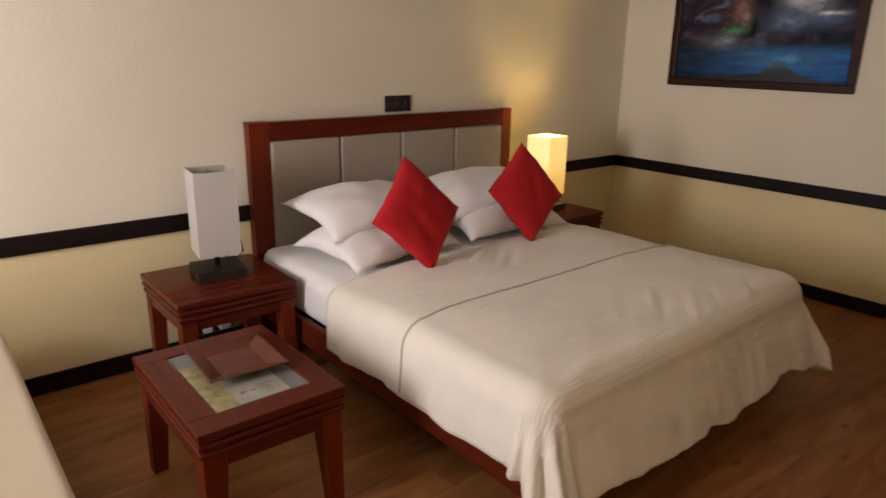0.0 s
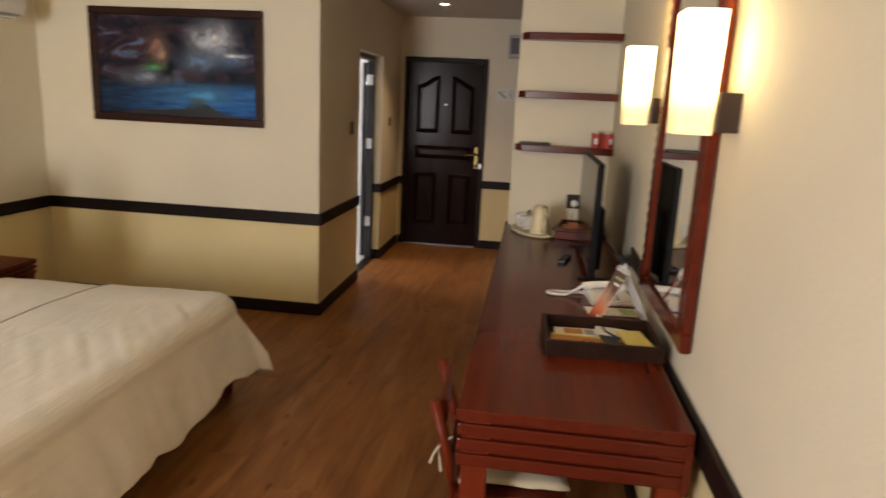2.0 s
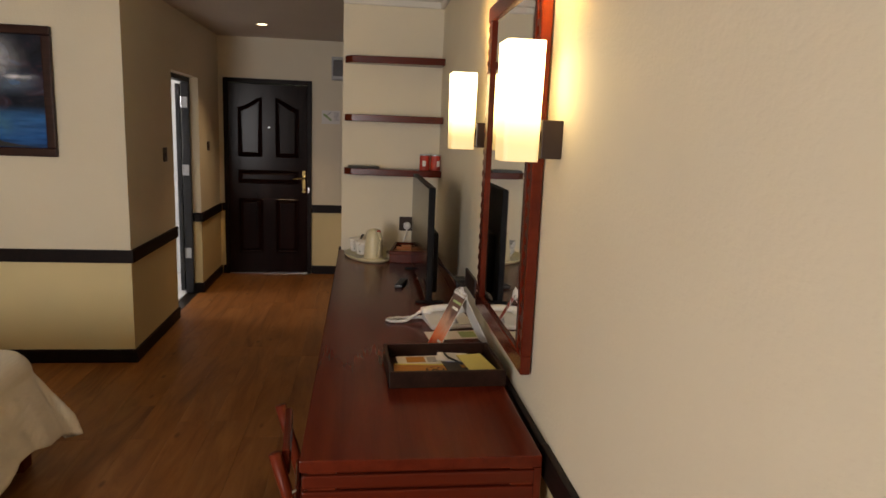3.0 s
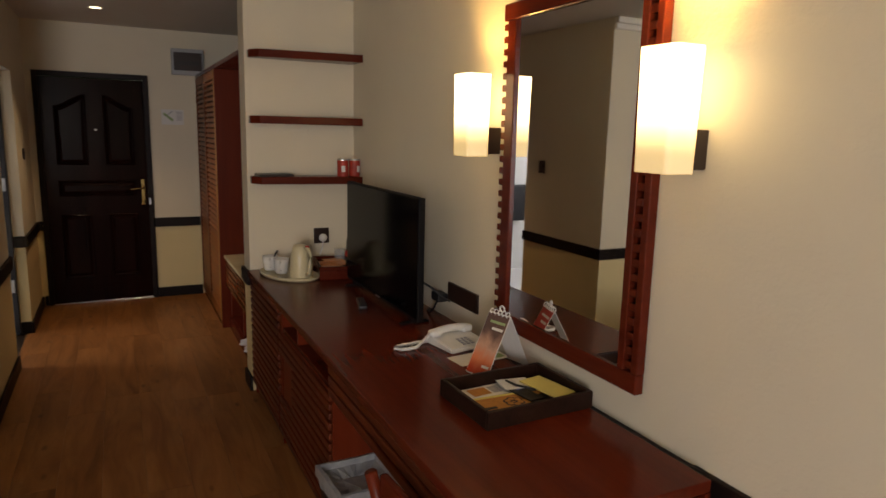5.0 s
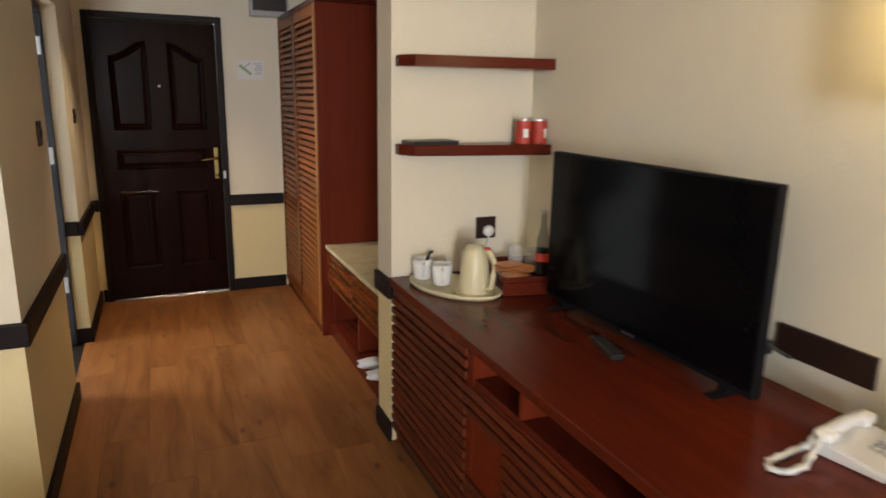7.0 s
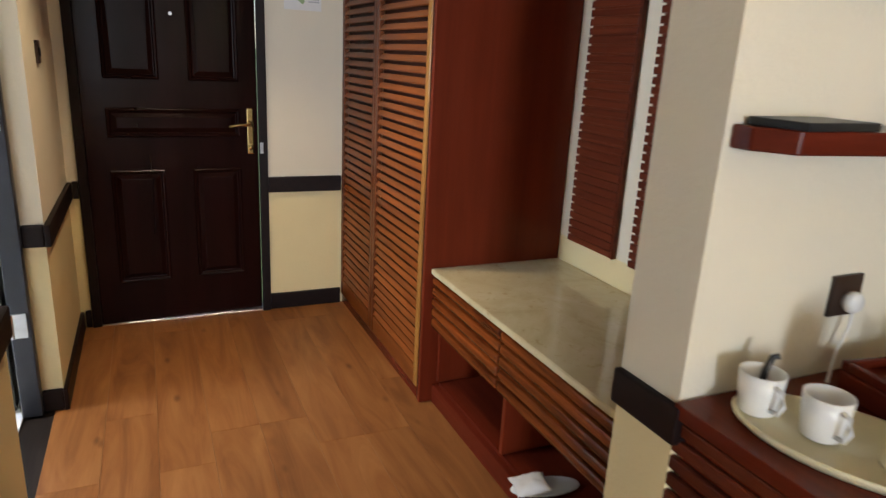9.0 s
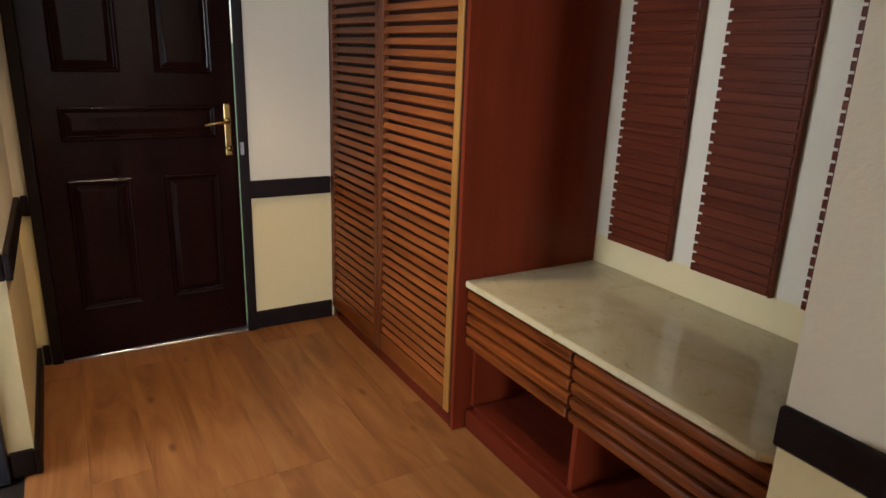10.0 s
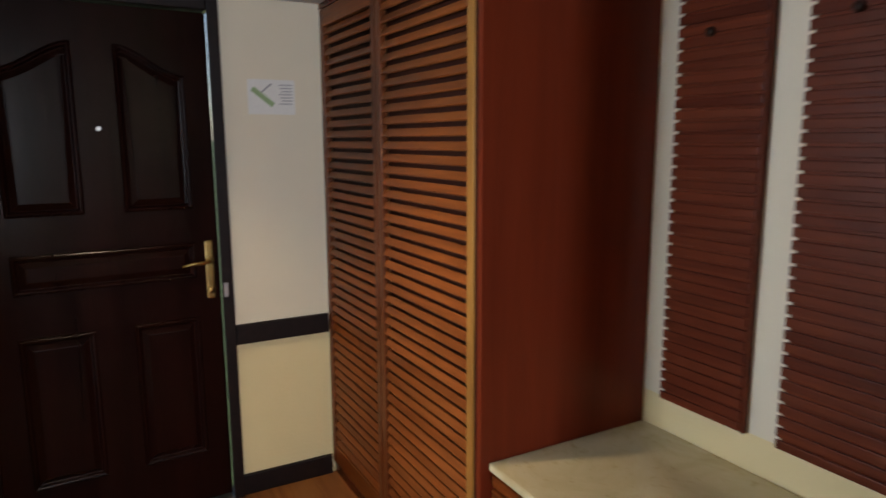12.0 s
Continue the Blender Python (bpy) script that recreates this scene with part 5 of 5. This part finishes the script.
SACHET = plain("orange_foil", (0.78, 0.25, 0.045), 0.35, 0, 25, 0.3)
WX, WY = 5.255, -0.310
wt = thing("wooden_tray", "raised mahogany tray with glasses and sachets", "tray", pose(WX, WY, DZ, 0, 0, -9))
part("base", box(B(), -0.17, 0.19, -0.15, 0.15, 0.0, 0.055, 0.006, 2), MAHOG, wt)
for x0, x1, y0, y1 in ((-0.17, -0.155, -0.15, 0.15), (0.175, 0.19, -0.15, 0.15), (-0.154, 0.174, 0.135, 0.15)):
    part("rim", box(B(), x0, x1, y0, y1, 0.0555, 0.078, 0.003), MAHOG, wt)
for i, (x, y, tn) in enumerate(((-0.04, 0.07, 12), (0.05, 0.06, -8), (0.0, -0.02, 20), (0.09, 0.02, 5))):
    sx = thing("sachet", "orange paper tea sachet lying on the tray", "sachet", pose(WX + x, WY + y, DZ + 0.0565 + 0.0035 * i, 0, 0, tn), "tea sachets")
    part("packet", box(B(), -0.048, 0.048, -0.060, 0.060, 0, 0.0032, 0.001), SACHET, sx)
for x, y in ((WX + 0.135, WY - 0.035), (WX + 0.085, WY - 0.095)):
    g = thing("drinking_glass", "small clear upturned drinking glass on the tray", "glass", pose(x, y, DZ + 0.0565), "glasses")
    bm = B()
    lathe(bm, [(0.034, 0.0), (0.034, 0.075), (0.031, 0.075), (0.030, 0.010), (0.004, 0.008)], 24)
    part("bowl", bm, GLASS, g, "", True)


def bottle():
    b = thing("glass_bottle", "clear glass bottle with dark drink and label", "bottle", pose(5.150, -0.338, DZ + 0.0555))
    bm = B()
    lathe(bm, [(0.030, 0.0), (0.032, 0.008), (0.031, 0.11), (0.027, 0.16), (0.014, 0.215), (0.0125, 0.265), (0.0135, 0.275)], 26)
    part("glass", bm, BOTTLE, b, "", True)
    bm = B()
    lathe(bm, [(0.027, 0.006), (0.0285, 0.010), (0.0275, 0.105), (0.022, 0.125)], 26)
    part("drink", bm, COLA, b, "dark brown drink", True)
    bm = B()
    lathe(bm, [(0.0325, 0.072), (0.0325, 0.105)], 26)
    part("label", bm, REDP, b, "red paper label")
    bm = B()
    lathe(bm, [(0.0145, 0.268), (0.0145, 0.282), (0.012, 0.285)], 20)
    part("cap", bm, STEEL, b)


bottle()
so2 = thing("wall_socket", "dark brown wall socket with a white plug", "socket", pose(PX0, -0.270, 0.996))
part("plate", box(B(), -0.010, 0, -0.05, 0.05, -0.05, 0.05, 0.003, 2), BROWNPLATE, so2)
bm = B()
lathe(bm, [(0.020, 0.0), (0.026, 0.010), (0.026, 0.022), (0.018, 0.032)], 18)
pl = part("plug", bm, WHITEPL, so2, "white three-pin plug", True)
pl.matrix_basis = pose(-0.0102, -0.005, -0.012, 0, -90, 0)
part("cable", tube(B(), [(-0.03, -0.005, -0.03), (-0.032, 0.0, -0.07), (-0.03, 0.02, -0.13), (-0.05, 0.06, -0.205)], 0.004, 6), WHITEPL, so2)


# ---- entrance: luggage bench, wall panels, wardrobe ----
bench = thing("luggage_bench", "luggage bench with marble top and ribbed drawers", "bench")
NX0, NX1 = PX1 + 0.003, 7.018
bm = B()
slab = [(NX0, YS + 0.004), (NX1, YS + 0.004), (NX1, 0.143), (NX0 + 0.060, 0.143), (NX0, 0.095)]
lo, hi = [[bm.verts.new((x, y, z)) for x, y in slab] for z in (0.603, 0.628)]
for i in range(5):
    bm.faces.new((lo[i], lo[(i + 1) % 5], hi[(i + 1) % 5], hi[i]))
bm.faces.new(lo[::-1])
bm.faces.new(hi)
bmesh.ops.bevel(bm, geom=bm.edges[:], offset=0.003, segments=2, affect="EDGES")
part("marble_top", bm, MARBLE, bench, "polished cream marble slab")
for x0, x1 in ((NX0, NX0 + 0.022), (6.408, 6.430), (NX1 - 0.022, NX1)):
    part("upright", box(B(), x0, x1, YS + 0.006, 0.096, 0.10, 0.602, 0.002), MAHOG_Z, bench)
part("bottom_board", box(B(), NX0 + 0.0225, NX1 - 0.0225, YS + 0.006, 0.091, 0.085, 0.0995), MAHOG, bench)
part("plinth", box(B(), NX0 + 0.001, NX1 - 0.001, 0.066, 0.116, 0.0, 0.0845, 0.003), MAHOG, bench)
part("back_panel", box(B(), NX0 + 0.023, NX1 - 0.023, YS + 0.008, YS + 0.018, 0.10, 0.601), MAHOG, bench)
for x0, x1 in ((NX0 + 0.004, 6.416), (6.422, NX1 - 0.004)):
    d = part("drawer", box(B(), x0, x1, 0.097, 0.109, 0.361, 0.600, 0.002), MAHOG, bench)
    ribs(d, x0, x1, 0.363, 0.599, 0.1092, 0.047, 0.80, 0.030, mat=DRAWER)
for x, y, tn in ((6.19, 0.045, 80), (6.03, 0.04, 84)):
    s = thing("slipper", "white towelling guest slipper in the bench cubby", "slipper", pose(x, y, 0.0996, 0, 0, tn) @ Matrix.Diagonal((1, 1, 0.65, 1)), "slippers")
    bm = B()
    lathe(bm, [(0.115, 0.0), (0.125, 0.008), (0.12, 0.018)], 26, squash=0.40)
    part("sole", bm, SLIPPER, s, "", True)
    bm = B()
    solid_pillow(bm, 0.13, 0.105, 0.06, 10, 0.2, 3.0)
    part("upper", bm, SLIPPER, s, "", True).matrix_basis = pose(0.055, 0, 0.035, 0, 8, 0)

for x0, x1 in ((6.634, 6.932), (6.228, 6.524), (5.818, 6.118)):
    p = thing("slatted_panel", "ribbed mahogany coat panel on the wall with a knob", "wall panel", pose(0, YS + 0.001, 0), "coat panels")
    part("board", box(B(), x0 + 0.002, x1 - 0.009, 0, 0.017, 0.740, 2.072, 0.002), RIB, p)
    part("edge_strip", box(B(), x0 - 0.010, x0 + 0.0015, 0, 0.024, 0.738, 2.074, 0.003), RIB, p)
    ribs(p, x0 + 0.002, x1, 0.738, 2.074, 0.0172, 0.0345, 0.76, 0.008)
    bm = B()
    lathe(bm, [(0.012, 0.0), (0.014, 0.006), (0.013, 0.012), (0.008, 0.016)], 18)
    kn = part("knob", bm, TRAYWOOD, p, "dark turned coat knob", True)
    kn.matrix_basis = pose((x0 + x1) / 2 + 0.03, 0.025, 1.875, -90, 0, 0)


def wardrobe():
    w = thing("wardrobe", "built-in teak wardrobe with two louvred doors", "wardrobe")
    x0, x1, yf, top = 7.021, XE - 0.002, 0.176, 2.16
    part("side_panel", box(B(), x0, x0 + 0.022, YS + 0.003, yf - 0.004, 0.0, top - 0.031, 0.002), MAHOG_Z, w, "smooth red-brown side panel")
    part("top_board", box(B(), NX0, x1, YS + 0.003, yf, top - 0.03, top, 0.003), MAHOG, w)
    part("back_panel", box(B(), x0 + 0.023, x1, YS + 0.004, YS + 0.014, 0.0, top - 0.031), MAHOG_Z, w)
    part("plinth", box(B(), x0 + 0.023, x1, yf - 0.05, yf - 0.012, 0.0, 0.058), MAHOG, w)
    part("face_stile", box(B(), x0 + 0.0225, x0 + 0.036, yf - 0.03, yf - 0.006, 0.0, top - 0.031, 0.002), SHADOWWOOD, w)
    sw = 0.038
    xm = 7.735
    for a, b in ((x0 + 0.038, xm - 0.002), (xm + 0.002, x1 - 0.004)):
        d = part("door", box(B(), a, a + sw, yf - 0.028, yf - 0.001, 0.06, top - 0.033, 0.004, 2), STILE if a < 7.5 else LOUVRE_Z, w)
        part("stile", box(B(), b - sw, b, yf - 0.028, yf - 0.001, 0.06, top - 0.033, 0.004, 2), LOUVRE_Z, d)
        for z0, z1 in ((0.06, 0.15), (top - 0.105, top - 0.033)):
            part("rail", box(B(), a + sw + 0.0005, b - sw - 0.0005, yf - 0.027, yf - 0.002, z0, z1, 0.003), LOUVRE, d)
        n = 44
        p = (top - 0.105 - 0.15) / n
        bm = B()
        box(bm, 0, b - a - 2 * sw - 0.001, -0.0055, 0.0055, -0.0145, 0.0145, 0.0045, 3)
        me = finish("slat", bm, LOUVRE)
        for i in range(n):
            again("slat", me, d, pose(a + sw + 0.0005, yf - 0.013, 0.15 + (i + 0.5) * p, 24, 0, 0))
        # dark sheet whose colour stands in for the shade seen between slats
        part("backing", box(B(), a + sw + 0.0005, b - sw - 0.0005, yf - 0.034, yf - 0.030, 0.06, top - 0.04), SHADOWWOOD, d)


wardrobe()

mb = thing("distribution_box", "grey plastic fuse box with a dark window", "fuse box", pose(XE - 0.001, 0.243, 2.152))
part("case", box(B(), -0.095, 0, -0.143, 0.143, 0, 0.240, 0.010, 2), GREYBOX, mb)
part("cover_window", box(B(), -0.099, -0.0955, -0.125, 0.125, 0.040, 0.205, 0.003), BROWNPLATE, mb, "smoked plastic window")
for k in range(9):
    part("breaker", box(B(), -0.1005, -0.0992, -0.09 + k * 0.02, -0.078 + k * 0.02, 0.09, 0.13), BLACK, mb)

nt_ = thing("notice_sheet", "laminated evacuation notice sheet taped to the wall", "notice", pose(XE - 0.0005, 0.393, 1.757))
part("sheet", box(B(), -0.0015, 0, -0.100, 0.100, -0.072, 0.072), PAPER, nt_)
part("map_shape", box(B(), -0.0026, -0.0018, -0.055, 0.055, -0.011, 0.011, 0.0, turn=pose(0, 0.038, 0.0, 38, 0, 0)), GREENP, nt_, "green map outline")
part("map_line", box(B(), -0.0024, -0.0017, -0.04, 0.04, -0.004, 0.004, turn=pose(0, 0.03, 0.03, -40, 0, 0)), GREYINK, nt_)
for k in range(7):
    part("text_bar", box(B(), -0.0024, -0.0017, -0.088, -0.030 - 0.006 * (k % 3), 0.048 - 0.013 * k, 0.053 - 0.013 * k), GREYINK, nt_)

dl = thing("downlight", "small recessed lit ceiling downlight", "downlight", pose(7.35, 0.98, H))
bm = B()
lathe(bm, [(0.055, -0.004), (0.055, -0.0005)], 26)
part("ring", bm, WHITEPL, dl)
bm = B()
lathe(bm, [(0.040, -0.0052), (0.040, -0.0045)], 24)
DOWN = glow("downlight_glass", (1.0, 0.85, 0.6), (1.0, 0.85, 0.6), -1, 1, 6.0, 6.0)
part("lens", bm, DOWN, dl)
sp = new("spot", bpy.data.lights.new("spot", "SPOT"))
sp.data.energy, sp.data.spot_size, sp.data.spot_blend, sp.data.color, sp.data.shadow_soft_size = 56, radians(92), 0.75, (1.0, 0.80, 0.52), 0.04
sp.location = (0, 0, -0.012)
sp.parent = dl

# ---- floor: laminate planks over a dark bed ----
bm = B()
box(bm, XW, XP + 0.12, YS, YN, -0.06, -0.010)
box(bm, XP + 0.12, XE + 0.12, YS, YC + 0.16, -0.06, -0.010)
floor = single("floor", bm, BLACKWOOD, "worn brown oak laminate plank floor", "floor", kind="structure")


def plank_mesh(l, w):
    c, g = 0.0010, 0.0002
    v, f = [], []
    for z, e in ((-0.010, g), (-c, g), (0.0, g + c)):
        v += [(e, e, z), (l - e, e, z), (l - e, w - e, z), (e, w - e, z)]
    for k in (0, 4):
        f += [(k + i, k + (i + 1) % 4, k + 4 + (i + 1) % 4, k + 4 + i) for i in range(4)]
    f.append((8, 9, 10, 11))
    me = bpy.data.meshes.new("plank")
    me.from_pydata(v, [], f)
    me.materials.append(LAMINATE)
    return me


PW, PL = 0.192, 1.285
kept = {}
y = YS
rng = random.Random(11)
while y < YN - 0.001:
    w = round(min(PW, YN - y), 4)
    x_end = XE + 0.01 if y < YC - 0.02 else (XE + 0.01 if y + w <= YC + 0.06 else XP)
    x = XW - rng.choice((0.0, 0.43, 0.86, 0.21, 0.64))
    while x < x_end - 0.001:
        a, b = max(x, XW), min(x + PL, x_end)
        if b - a > 0.02:
            key = (round(b - a, 3), w)
            if key not in kept:
                kept[key] = plank_mesh(*key)
            again("plank", kept[key], floor, pose(a, y, 0))
        x += PL
    y += w
